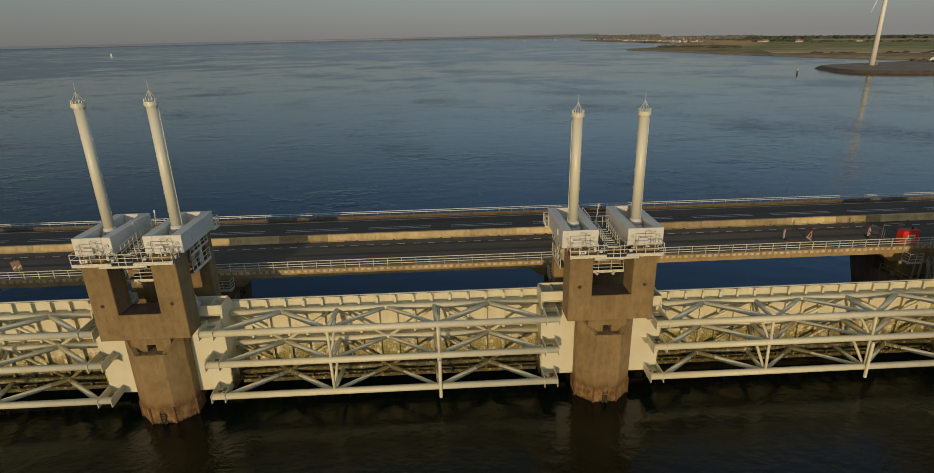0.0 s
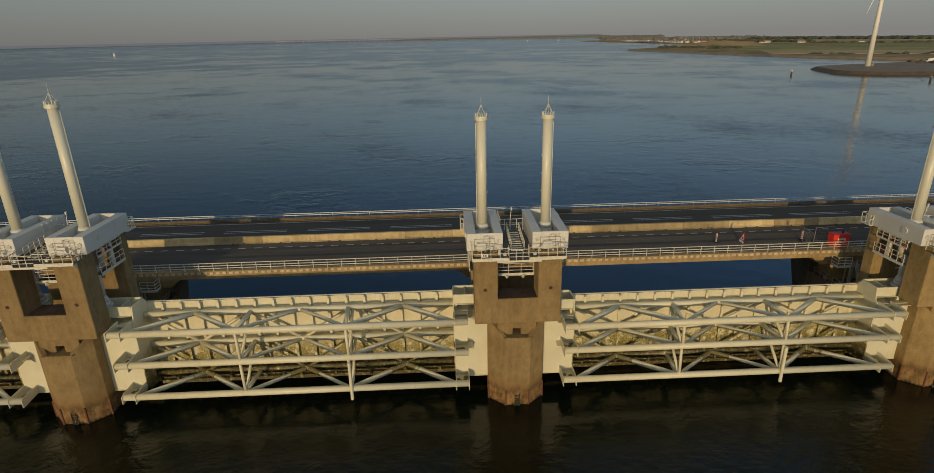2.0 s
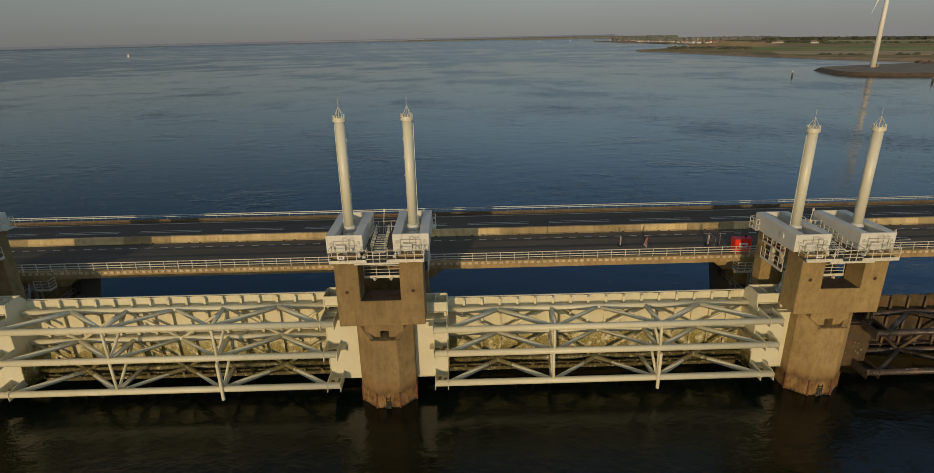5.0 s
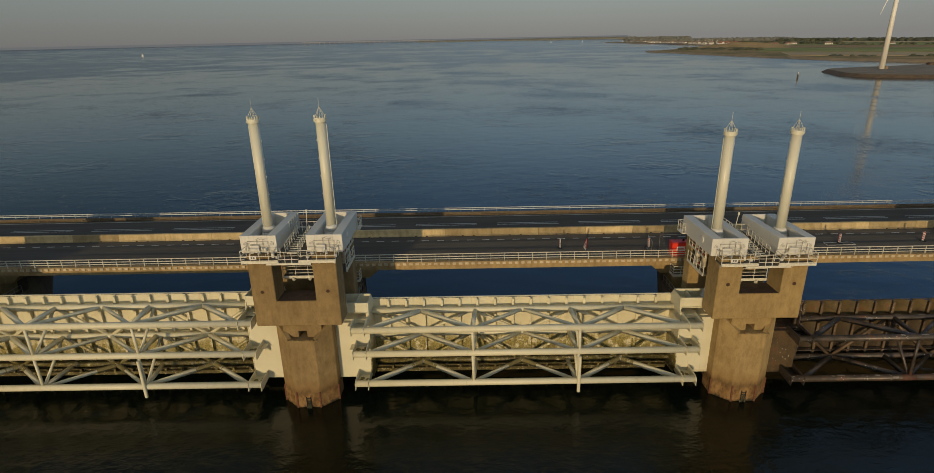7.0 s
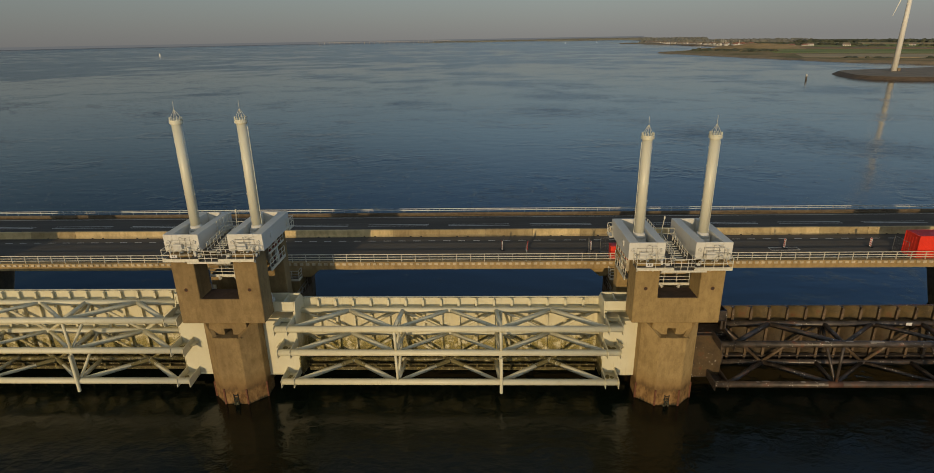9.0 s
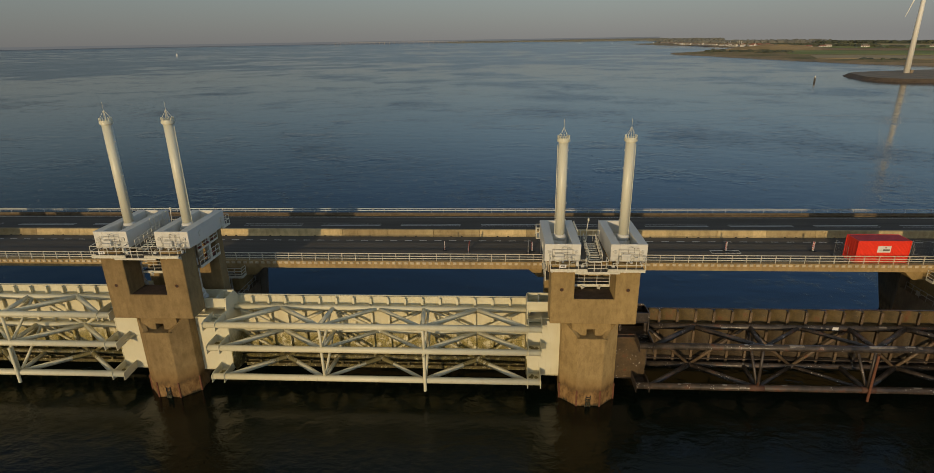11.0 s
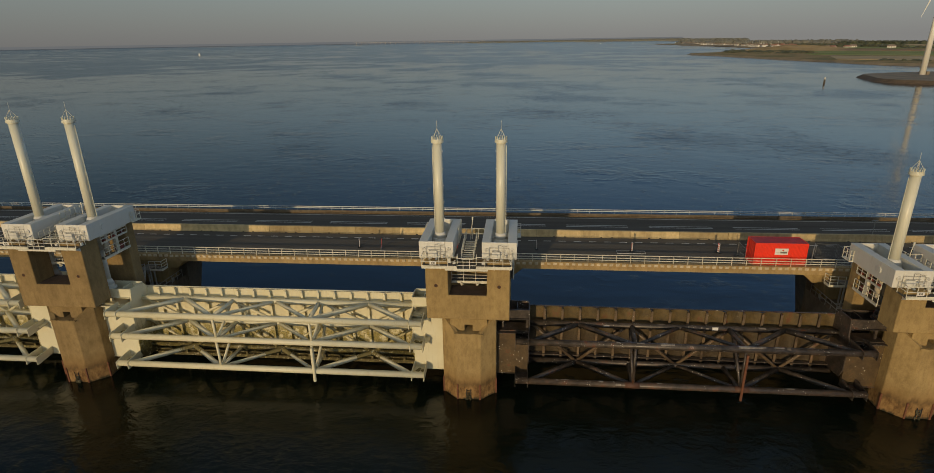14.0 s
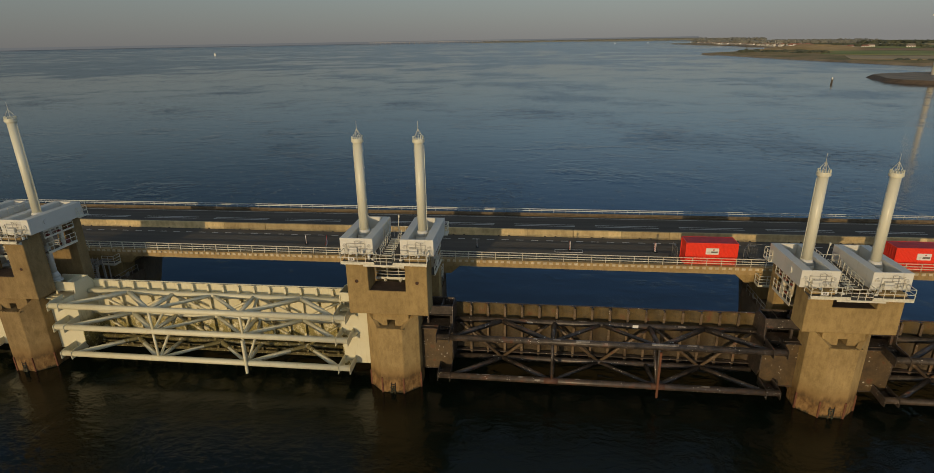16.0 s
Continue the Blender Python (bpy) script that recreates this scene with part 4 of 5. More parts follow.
        part("end_plate", Shape().prism(list(reversed(poly)), xe - 0.06, xe + 0.06, "x"), DARK_STEEL if dark else low, g, bevel=0.02)
        xa, xb = s * (inner + 0.07), s * 19.65
        lower = chords[-1] - 0.35
        part("end_panel", Shape().box(xa, xb, Y_PANEL + 0.02, Y_PANEL + 0.3, lower, top - 0.05), PANEL_DARK if dark else WHITE, g, "flat end panel")
        part("panel_flange", Shape().box(xa, xb, Y_PANEL - 0.35, Y_PANEL + 0.25, top - 0.04, top + 0.04), steel, g)
        part("panel_flange", Shape().box(xa, xb, Y_PANEL - 0.06, Y_PANEL + 0.3, lower - 0.08, lower), steel, g)
        zt = plate + 0.87
        arm = Shape().box(xa, xb, 2.9, 3.05, zt - 1.0, zt).box(xa, xb, 5.1, 5.25, zt - 1.0, zt).box(xa, xb, 3.05, 5.1, zt - 1.0, zt - 0.85)
        arm.box(xa, xb, 2.7, 5.4, zt - 1.06, zt - 1.0)
        part("arm_trough", arm, steel, g, bevel=0.02)
        part("arm_stiffener", Shape().box(s * 17.4, s * 17.5, 3.06, 5.09, zt - 0.84, zt - 0.1), steel, g)
        part("arm_shelf", Shape().box(xa, xb, 2.6, 4.4, top + 0.05, top + 0.13), low, g)
        for x in (inner + 0.22, 19.0):
            part("arm_strut", Shape().box(s * x - 0.12, s * x + 0.12, 3.2, 3.5, top + 0.131, zt - 1.061), low, g)
        part("side_wall", Shape().box(xa, xb, 5.2, 5.35, foot, zt - 1.07 if dark else top - 0.3), PANEL_DARK if dark else low, g)
        for z in chords:   # open trays that carry the chord ends
            x0, x1 = s * (inner + 0.05), s * half
            tray = Shape().box(x0, x1, Y_FRONT, Y_PANEL + 0.02, z - 0.34, z - 0.26)
            shelf = part("chord_tray", tray, steel, g)
            if z < top and not dark:   # silt and moss that lie in the lower trays
                silt = Shape()
                for i in range(7):
                    clump(silt, x0 + (x1 - x0) * random.uniform(0.2, 0.8), random.uniform(Y_FRONT + 0.45, Y_PANEL - 0.3), z - 0.29, random.uniform(0.2, 0.36), random.uniform(0.05, 0.14))
                part("silt", silt, MOSS, shelf, "dark moss and silt in the tray")
            for x in (inner + 0.06, half - 0.02):
                part("tray_plate", Shape().prism(list(reversed([(Y_FRONT - 0.42, z - 0.55), (Y_FRONT - 0.42, z + 0.3), (Y_FRONT + 0.1, z + 0.45), (Y_PANEL + 0.02, z + 0.5), (Y_PANEL + 0.02, z - 0.35), (Y_FRONT, z - 0.55)])), s * x - 0.03, s * x + 0.03, "x"), steel, shelf)
        if not dark:
            for z in chords[:2]:
                part("gusset", Shape().box(s * (half + 0.02), s * (half + 0.5), 1.3, Y_PANEL + 0.01, z - 0.03, z + 0.03), steel, g)
    return g


DULL_RUST = plain("dull_rust", (0.12, 0.056, 0.034), 0.7, vary=0.5, scale=4)
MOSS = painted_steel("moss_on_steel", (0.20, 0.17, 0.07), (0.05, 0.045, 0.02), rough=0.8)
MUSSEL = plain("mussel_shell", (0.085, 0.068, 0.045), 0.6, vary=0.6, scale=9)
WORN_WHITE = old_steel("worn_paint", (0.42, 0.39, 0.34), (0.10, 0.07, 0.05), 0.5)
PANEL_DARK = old_steel("rusty_panel", (0.122, 0.083, 0.040), (0.052, 0.035, 0.020), 1.0, rust=0.67, grain=3.0)

for k, (box_top, tube_top) in PIERS.items():
    build_pier(k, box_top)
    for side in (-1, 1):
        build_hoist(k, side, box_top, tube_top)
    build_access(k, box_top)
for k, spec in GATES.items():
    build_gate(k, **spec)


# ---- things on the road ----
def build_container(x, label):
    c = thing("shipping_container", (x, 14.63, DECK), label, "container", "red containers")
    L, Wd, H = 6.06, 2.44, 2.90
    n, near, away = 38, [], []   # corrugated long sides
    for i in range(n):
        a = 0.15 + (L - 0.3) * i / n
        near += [(a, 0.075), (a + 0.03, 0.045), (a + 0.09, 0.045), (a + 0.12, 0.075)]
        away += [(a, Wd - 0.10), (a + 0.02, Wd - 0.05), (a + 0.09, Wd - 0.05), (a + 0.11, Wd - 0.10)]
    s = Shape().prism([(0.06, 0.075)] + near + [(L - 0.06, 0.075), (L - 0.06, Wd - 0.10)] + away[::-1] + [(0.06, Wd - 0.10)], 0.12, H - 0.06)
    part("shell", s, RED, c)
    s = Shape()
    for y in (0, Wd - 0.1):
        s.box(0.12, L - 0.12, y, y + 0.1, 0.0, 0.14).box(0.12, L - 0.12, y, y + 0.1, H - 0.12, H)
        for x_ in (0, L - 0.12):
            s.box(x_, x_ + 0.12, y, y + 0.1, 0.0, H)
    for x_ in (0, L - 0.1):
        s.box(x_, x_ + 0.1, 0.1, Wd - 0.1, 0, 0.14).box(x_, x_ + 0.1, 0.1, Wd - 0.1, H - 0.12, H)
    part("frame", s, RED, c)
    roof = part("roof", Shape().box(0.1, L - 0.1, 0.1, Wd - 0.1, H - 0.058, H - 0.03), ROOF_RED, c, "dusty dark red corrugated roof")
    s = Shape()
    for i in range(18):
        a = 0.3 + 0.31 * i
        s.box(a, a + 0.17, 0.14, Wd - 0.14, H - 0.029, H - 0.012)
    part("roof_ribs", s, ROOF_RED, roof)
    for y in (0.55, 1.0, 1.45, 1.9):
        part("locking_bar", Shape().tube((-0.03, y, 0.15), (-0.03, y, H - 0.15), 0.014, n=6), RED, c)
    sign = part("sign_panel", Shape().box(2.35, 3.85, -0.012, 0.04, 1.45, 2.25), SIGN_WHITE, c, "white panel with dark marks")
    for a, b, z0, z1, m in ((2.95, 3.72, 1.64, 1.86, PIPE_GREY), (2.5, 2.85, 1.67, 1.83, LINE), (3.15, 3.35, 1.98, 2.12, SIGN_RED)):
        part("panel_mark", Shape().box(a, b, -0.02, -0.0125, z0, z1), m, sign)
    return c


ROOF_RED = plain("dusty_roof_red", (0.58, 0.035, 0.035), 0.6, vary=0.45, scale=1.2)
for x in (123.25, 146.7):
    build_container(x, "red corrugated steel shipping container beside the parapet on the road")


def build_red_cabinet():
    c = thing("site_cabinet", (86.75, 14.75, DECK), "small red site cabinet with a white sign on the road", "cabinet")
    part("body", Shape().box(0, 2.1, 0, 1.1, 0.12, 1.78), RED, c, bevel=0.05)
    part("roof", Shape().prism([(-0.05, 1.78), (1.15, 1.78), (1.1, 1.88), (0.0, 1.88)], -0.05, 2.15, "x"), ROOF_RED, c)
    part("sign_panel", Shape().box(0.55, 1.55, -0.03, -0.004, 0.75, 1.35), SIGN_WHITE, c)
    part("sign_mark", Shape().box(0.7, 1.4, -0.036, -0.031, 0.95, 1.12), SIGN_RED, c)
    part("exhaust", Shape().tube((1.5, 0.6, 1.88), (1.5, 0.6, 2.15), 0.12, n=10), BLACK, c)
    for x in (0.2, 1.9):
        part("skid", Shape().box(x - 0.08, x + 0.08, 0.0, 1.1, 0, 0.12), BLACK, c)


def build_beacon(x, y, turn):
    b = thing("traffic_beacon", (x, y, DECK), "red and white striped traffic beacon on a black foot", "beacon", "traffic beacons")
    b.rotation_euler = (0, 0, radians(turn))
    part("foot", Shape().box(-0.4, 0.4, -0.2, 0.2, 0, 0.10), BLACK, b, bevel=0.02)
    blade = part("blade", Shape().box(-0.125, 0.125, -0.03, 0.03, 0.10, 1.25), SIGN_WHITE, b)
    for i in range(4):
        z = 0.18 + 0.29 * i
        for y0, y1 in ((-0.036, -0.0305), (0.0305, 0.036)):
            s = Shape().prism([(-0.12, z), (0.12, z + 0.10), (0.12, z + 0.22), (-0.12, z + 0.12)], y0, y1, "y")
            part("stripe", s, SIGN_RED, blade)
    return b


def build_warning_sign():
    w = thing("warning_sign", (76.7, 17.9, DECK), "folding red and white triangular road works sign", "road sign")
    w.rotation_euler = (radians(-6), radians(8), radians(-84))
    part("panel", Shape().prism([(-0.48, 0.35), (0.48, 0.35), (0.05, 1.55), (-0.05, 1.55)], -0.02, 0.02, "y"), SIGN_RED, w)
    for y0, y1 in ((-0.026, -0.0205), (0.0205, 0.026)):
        part("field", Shape().prism([(-0.32, 0.47), (0.32, 0.47), (0.0, 1.30)], y0, y1, "y"), SIGN_WHITE, w)
        part("mark", Shape().prism([(-0.10, 0.55), (0.12, 0.55), (0.05, 0.95), (-0.04, 0.95)], y0 * 1.25, y1 * 1.25, "y"), BLACK, w)
    part("lower_panel", Shape().box(-0.45, 0.45, -0.02, 0.02, 0.05, 0.33), SIGN_WHITE, w)
    for x in (-0.45, 0.45):
        part("leg", Shape().tube((x, 0, 0), (x, 0.0, 0.4), 0.03, n=6), GALV, w)


def build_fence(x, y, turn, length=2.6):
    f = thing("mobile_fence", (x, y, DECK), "galvanised mesh mobile fence panel on the road", "fence", "mobile fences")
    f.rotation_euler = (0, 0, radians(turn))
    part("frame", Shape().path([(0, 0, 0.1), (0, 0, 2.0), (length, 0, 2.0), (length, 0, 0.1), (0, 0, 0.2)], 0.022, 6), GALV, f)
    s = Shape()
    for i in range(1, 8):
        s.tube((length * i / 8, 0, 0.2), (length * i / 8, 0, 1.98), 0.003, n=3)
    for i in range(1, 5):
        s.tube((0, 0, 0.2 + 0.36 * i), (length, 0, 0.2 + 0.36 * i), 0.003, n=3)
    tagged(part("mesh_infill", s, GALV, f), kind="stuff")
    for x_ in (0, length):
        part("foot", Shape().box(x_ - 0.12, x_ + 0.12, -0.3, 0.3, 0, 0.12), BLACK, f)


build_red_cabinet()
for x, y, turn in ((73.6, 18.4, 104), (85.0, 18.2, 112), (97.4, 18.8, 98), (109.7, 18.6, 108), (120.6, 18.8, 125)):
    build_beacon(x, y, turn)
build_warning_sign()
for x, y, turn, n in ((122.4, 14.9, 90, 2.5), (130.2, 15.2, 60, 2.6), (131.6, 17.3, -8, 2.4), (84.3, 14.9, 85, 2.4), (86.0, 17.2, 4, 2.6), (133.9, 15.0, 88, 2.2)):
    build_fence(x, y, turn, n)


def build_loose_panel():
    """A fence panel laid flat on the carriageway."""
    f = thing("fence_panel", (107.75, 17.75, DECK), "galvanised mesh fence panel lying flat on the road", "fence")
    part("frame", Shape().path([(0, 0, 0.035), (3.6, 0.05, 0.035), (3.6, 1.0, 0.035), (0, 0.95, 0.035), (0, 0, 0.035)], 0.03, 6), LINE, f)
    s = Shape()
    for i in range(1, 12):
        s.tube((0.3 * i, 0.02, 0.02), (0.3 * i, 0.98, 0.02), 0.004, n=3)
    tagged(part("mesh_infill", s, GALV, f), kind="stuff")


build_loose_panel()


def build_marker_board():
    b = thing("marker_board", (-21.6, 15.2, DECK), "rust-brown twin-panel road marker on a leaning post", "road sign")
    b.rotation_euler = (0, radians(-8), radians(12))
    part("post", Shape().tube((0, 0, 0), (0, 0, 2.3), 0.04, n=8), GALV, b)
    for x in (-0.27, 0.27):
        panel = part("panel", Shape().box(x - 0.22, x + 0.22, -0.06, -0.02, 0.95, 2.2), BOARD_BROWN, b, bevel=0.01)
        part("stripe", Shape().prism([(x - 0.2, 1.2), (x + 0.2, 1.4), (x + 0.2, 1.6), (x - 0.2, 1.4)], -0.068, -0.0605, "y"), BEIGE, panel)
    part("foot", Shape().box(-0.35, 0.35, -0.3, 0.3, 0, 0.1), BLACK, b, bevel=0.02)


BOARD_BROWN = plain("faded_board_paint", (0.26, 0.16, 0.10), 0.7, vary=0.4, scale=6)
build_marker_board()


def build_street_lamp(x):
    p = thing("camera_mast", (x, 24.9, DECK), "slim grey mast with a short arm behind the median", "mast", "slim masts")
    part("mast", Shape().tube((0, 0, 0), (0, 0, 2.7), 0.06, 0.04, 8), GALV, p)
    part("arm", Shape().box(-0.45, 0.35, -0.06, 0.06, 2.64, 2.76), GALV, p)


for x in (142.5,):
    build_street_lamp(x)


# ---- stairs and rails on the pier shoulders ----
def build_stair(k, side):
    """A small balcony on the deck's edge, its legs, and a steep ladder down to the pier's shoulder."""
    o = thing("pier_stair", (45 * k, 0, 0), "pale steel balcony and steep stair below the road", "stair", "pier stairs")
    zb, zs = 8.60, 5.60
    part("balcony_floor", Shape().box(side * 1.8, side * 3.5, 12.8, 13.93, zb - 0.08, zb), GRATING, o)
    part("balcony_edge", Shape().box(side * 1.8, side * 3.55, 12.72, 12.79, zb - 0.18, zb + 0.10).box(side * 3.51, side * 3.58, 12.8, 13.93, zb - 0.18, zb + 0.10), RAIL_WHITE, o)
    rail_part("balcony_railing", RAIL_WHITE, o, [(side * 1.8, 12.76, zb), (side * 3.54, 12.76, zb), (side * 3.54, 13.93, zb)], 1.15, 0.8, 0.04, rails=(1.0, 0.66, 0.33))
    part("landing", Shape().box(side * 0.2, side * 1.79, 12.6, 14.5, zb - 0.09, zb - 0.01), GALV, o)
    for x, y in ((0.45, 14.1), (1.35, 14.1), (0.45, 12.9), (1.7, 12.9)):
        leg = part("leg", Shape().tube((side * x, y, zs + 0.06), (side * x, y, zb - 0.1), 0.10, n=8), STAIR_GREY, o)
        part("base_plate", Shape().box(side * x - 0.3, side * x + 0.3, y - 0.22, y + 0.22, zs, zs + 0.06), STAIR_GREY, leg)
    p, q = Vector((side * 1.0, 12.55, zb)), Vector((side * 1.0, 11.2, zs + 0.02))
    for x in (-0.38, 0.38):
        part("stringer", Shape().path([(p.x + x, p.y, p.z), (q.x + x, q.y, q.z)], 0.06, 4), STAIR_GREY, o)
        rail_part("handrail", STAIR_GREY, o, [(p.x + x, p.y, p.z), (q.x + x, q.y, q.z)], 0.95, 0.9)
    for i in range(13):
        c = p.lerp(q, (i + 0.5) / 13)
        part("tread", Shape().box(c.x - 0.35, c.x + 0.35, c.y - 0.09, c.y + 0.09, c.z - 0.02, c.z + 0.02), GALV, o)
    rail_part("shoulder_railing", STAIR_GREY, o, [(side * 2.9, 9.1, zs), (side * 2.9, 17.5, zs)], 1.05, 1.2, 0.04)
    part("shoulder_locker", Shape().box(side * 2.3, side * 2.75, 15.4, 15.9, zs, zs + 1.2), STAIR_GREY, o, bevel=0.03)


STAIR_GREY = plain("stair_paint", (0.50, 0.47, 0.40), 0.5)
for k in PIERS:
    for side in (-1, 1):
        build_stair(k, side)


# ---- far shore ----
def mound(name, outline, inset, height, mat, label, category, slope_mat, kind="structure"):
    """An island: a stone slope up from the water and a flat top."""
    n, ring = len(outline), []
    turn = 1 if sum(p[0] * q[1] - q[0] * p[1] for p, q in zip(outline, outline[1:] + outline[:1])) > 0 else -1
    for i, p in enumerate(outline):   # the top lies inset metres inside the water line
        d = (Vector(outline[(i + 1) % n]) - Vector(outline[i - 1])).normalized()
        ring.append((p[0] - d.y * inset * turn, p[1] + d.x * inset * turn))
    slope = Shape().add([(x, y, -0.5) for x, y in outline] + [(x, y, height) for x, y in ring], [(i, (i + 1) % n, n + (i + 1) % n, n + i) for i in range(n)])
    top = Shape().add([(x, y, height) for x, y in ring], [tuple(range(n))])
    ob = thing(name, (0, 0, 0), label, category, kind=kind)
    part("stone_slope", slope, slope_mat, ob)
    part("top", top, mat, ob)
    return ob


def rounded(points, steps=4):
    """A closed smooth line through the corners."""
    out, n = [], len(points)
    for i in range(n):
        p0, p1, p2, p3 = (Vector(points[(i + j) % n]) for j in (-1, 0, 1, 2))
        for j in range(steps):
            t = j / steps
            out.append(tuple(0.5 * ((2 * p1) + (p2 - p0) * t + (2 * p0 - 5 * p1 + 4 * p2 - p3) * t * t + (3 * p1 - p0 - 3 * p2 + p3) * t ** 3)))
    return out


def ground_cover(name, a, b, scale):
    """Two kinds of growth that share the ground in patches."""
    m, n, l, bs = material(name, 0.95, 0, 0.2, 0.2)
    at = coords(n, l, (0.6, 1, 1))
    c = ramp(n, l, noise_of(n, l, at, scale, 6, 0.65), ((0.42, a), (0.56, b)))
    l.new(mix(n, l, 0.6, c, ramp(n, l, noise_of(n, l, at, scale * 9, 4), ((0.3, (0.55, 0.55, 0.55)), (0.7, (1, 1, 1)))), "MULTIPLY"), bs.inputs["Base Color"])
    return m


GRAVEL = plain("gravel_ground", (0.30, 0.24, 0.165), 0.95, vary=0.4, scale=0.08)
ROCK = plain("dark_basalt", (0.16, 0.115, 0.075), 0.95, vary=0.5, scale=0.3)
GRASS = ground_cover("dry_grass", (0.16, 0.15, 0.06), (0.31, 0.23, 0.115), 0.02)
SAND = plain("sand_bank", (0.38, 0.29, 0.175), 0.95, vary=0.45, scale=0.05)
FIELD_GREEN = ground_cover("green_crop", (0.17, 0.225, 0.07), (0.26, 0.28, 0.105), 0.008)
FIELD_TAN = plain("stubble_field", (0.50, 0.37, 0.19), 0.95, vary=0.25, scale=0.02)
FIELD_BROWN = plain("ploughed_field", (0.32, 0.20, 0.09), 0.95, vary=0.3, scale=0.02)
# tree colours are paled by painted-in haze, most of all the far woods
FOLIAGE = plain("tree_foliage", (0.112, 0.122, 0.074), 0.95, vary=0.6, scale=0.15)
HAZY_WOOD = plain("haze_tinted_wood", (0.20, 0.20, 0.17), 0.95, vary=0.3, scale=0.05)
WALL_WHITE = plain("house_wall", (0.80, 0.77, 0.70), 0.8)
ROOF_TILE = plain("house_roof", (0.30, 0.23, 0.18), 0.8)
ROOF_RED_TILE = plain("red_house_roof", (0.32, 0.16, 0.11), 0.8)
# field colours with the haze of the distance mixed in
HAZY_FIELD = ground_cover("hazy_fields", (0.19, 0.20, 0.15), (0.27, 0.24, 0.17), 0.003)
DRY_DUNE = ground_cover("dry_dune_grass", (0.34, 0.245, 0.11), (0.46, 0.33, 0.16), 0.03)

mound("work_island", rounded([(390, 492), (384, 470), (376, 444), (378, 424), (392, 408), (430, 392), (520, 372), (640, 370), (660, 520), (560, 548), (480, 530), (430, 518), (402, 506)]), 6.0, 2.6, GRAVEL,
      "low dark gravel island with a basalt slope in the sea", "island", ROCK)
mound("mainland", rounded([(447, 1240), (462, 1130), (472, 1021), (480, 977), (498, 862), (514, 777), (526, 721), (560, 654), (594, 604), (680, 540), (1040, 400), (2600, 60), (2600, 500), (2100, 1150), (1660, 1780), (1440, 2420), (1060, 3040), (800, 3080), (770, 2860), (792, 2400), (800, 2000), (790, 1790), (735, 1640), (640, 1480), (545, 1340), (478, 1268)]), 9.0, 2.5, GRASS,
      "flat farmland coast with dunes and a stone sea wall", "coast", SAND)
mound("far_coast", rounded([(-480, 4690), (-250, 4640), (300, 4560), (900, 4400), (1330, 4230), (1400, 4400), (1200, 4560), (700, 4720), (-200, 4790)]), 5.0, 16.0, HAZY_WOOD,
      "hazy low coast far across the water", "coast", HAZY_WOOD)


def build_hinterland():
    """The plain behind the coast, which runs on to the skyline."""
    near, far = [(880, 3060), (1060, 2980), (1440, 2380), (1640, 1760)], [(1260, 4420), (1560, 3900), (1900, 3000), (2000, 2100)]
    rise = (9.0, 6.0, 2.0, -6.0)
    v = [(x, y, 2.45) for x, y in near] + [(x, y, z) for (x, y), z in zip(far, rise)]
    part("hinterland", Shape().add(v, [(i, i + 1, i + 5, i + 4) for i in range(3)]), HAZY_FIELD, bpy.data.objects["mainland"])


def build_fields():
    lines = [  # from the shore inland: near and far edge along two lines of sight, first x, then y
        ("stubble", (545, 830), (604, 969), (720, 676), (830, 780), FIELD_TAN), ("crop", (610, 1050), (690, 1300), (860, 810), (1040, 990), FIELD_GREEN),
        ("verge", (800, 1330), (873, 1462), (1060, 1010), (1130, 1090), FIELD_BROWN), ("crop", (923, 1554), (1105, 1887), (1160, 1120), (1350, 1330), FIELD_GREEN),
        ("stubble", (1148, 1966), (1261, 2173), (1390, 1370), (1490, 1480), FIELD_TAN), ("crop", (1290, 2230), (1420, 2480), (1520, 1510), (1700, 1690), FIELD_GREEN)]
    for name, a, b, c, d, mat in lines:
        far = 2.2   # each field runs on to the east, out of sight
        e, g = [(q[0] + (q[0] - p[0]) * far, q[1] + (q[1] - p[1]) * far) for p, q in ((a, c), (b, d))]
        part("field", Shape().prism([a, e, g, b], 2.2, 2.9), mat, bpy.data.objects["mainland"])


def build_dune(x, y, rx, ry, h, mat):
    v, f, n, m = [], [], 28, 7
    for j in range(m + 1):
        r = j / m
        for i in range(n):
            a = 2 * math.pi * i / n
            z = h * (0.5 + 0.5 * math.cos(math.pi * r)) * (0.8 + 0.5 * noise.noise((x + math.cos(a) * r * 3, y + math.sin(a) * r * 3, 0.3)))
            v.append((x + rx * r * math.cos(a), y + ry * r * math.sin(a), 2.4 + max(z, 0) - (0.3 if j == m else 0)))
    for j in range(m):
        for i in range(n):
            f.append((j * n + i, (j + 1) * n + i, (j + 1) * n + (i + 1) % n, j * n + (i + 1) % n))
    part("dune", Shape().add(v, f), mat, bpy.data.objects["mainland"], smooth=True)


def build_wood(name, x0, y0, x1, y1, depth, count, r, h, mat, label, base=1.8):
    s = Shape()
    for i in range(count):
        t = random.random()
        x, y = x0 + (x1 - x0) * t + random.uniform(-r, r), y0 + (y1 - y0) * t + random.uniform(0, depth)
        clump(s, x, y, base, r * random.uniform(0.6, 1.3), h * random.uniform(0.5, 1.25))
    ob = part(name, s, mat)
    return tagged(ob, label, "trees", kind="stuff")


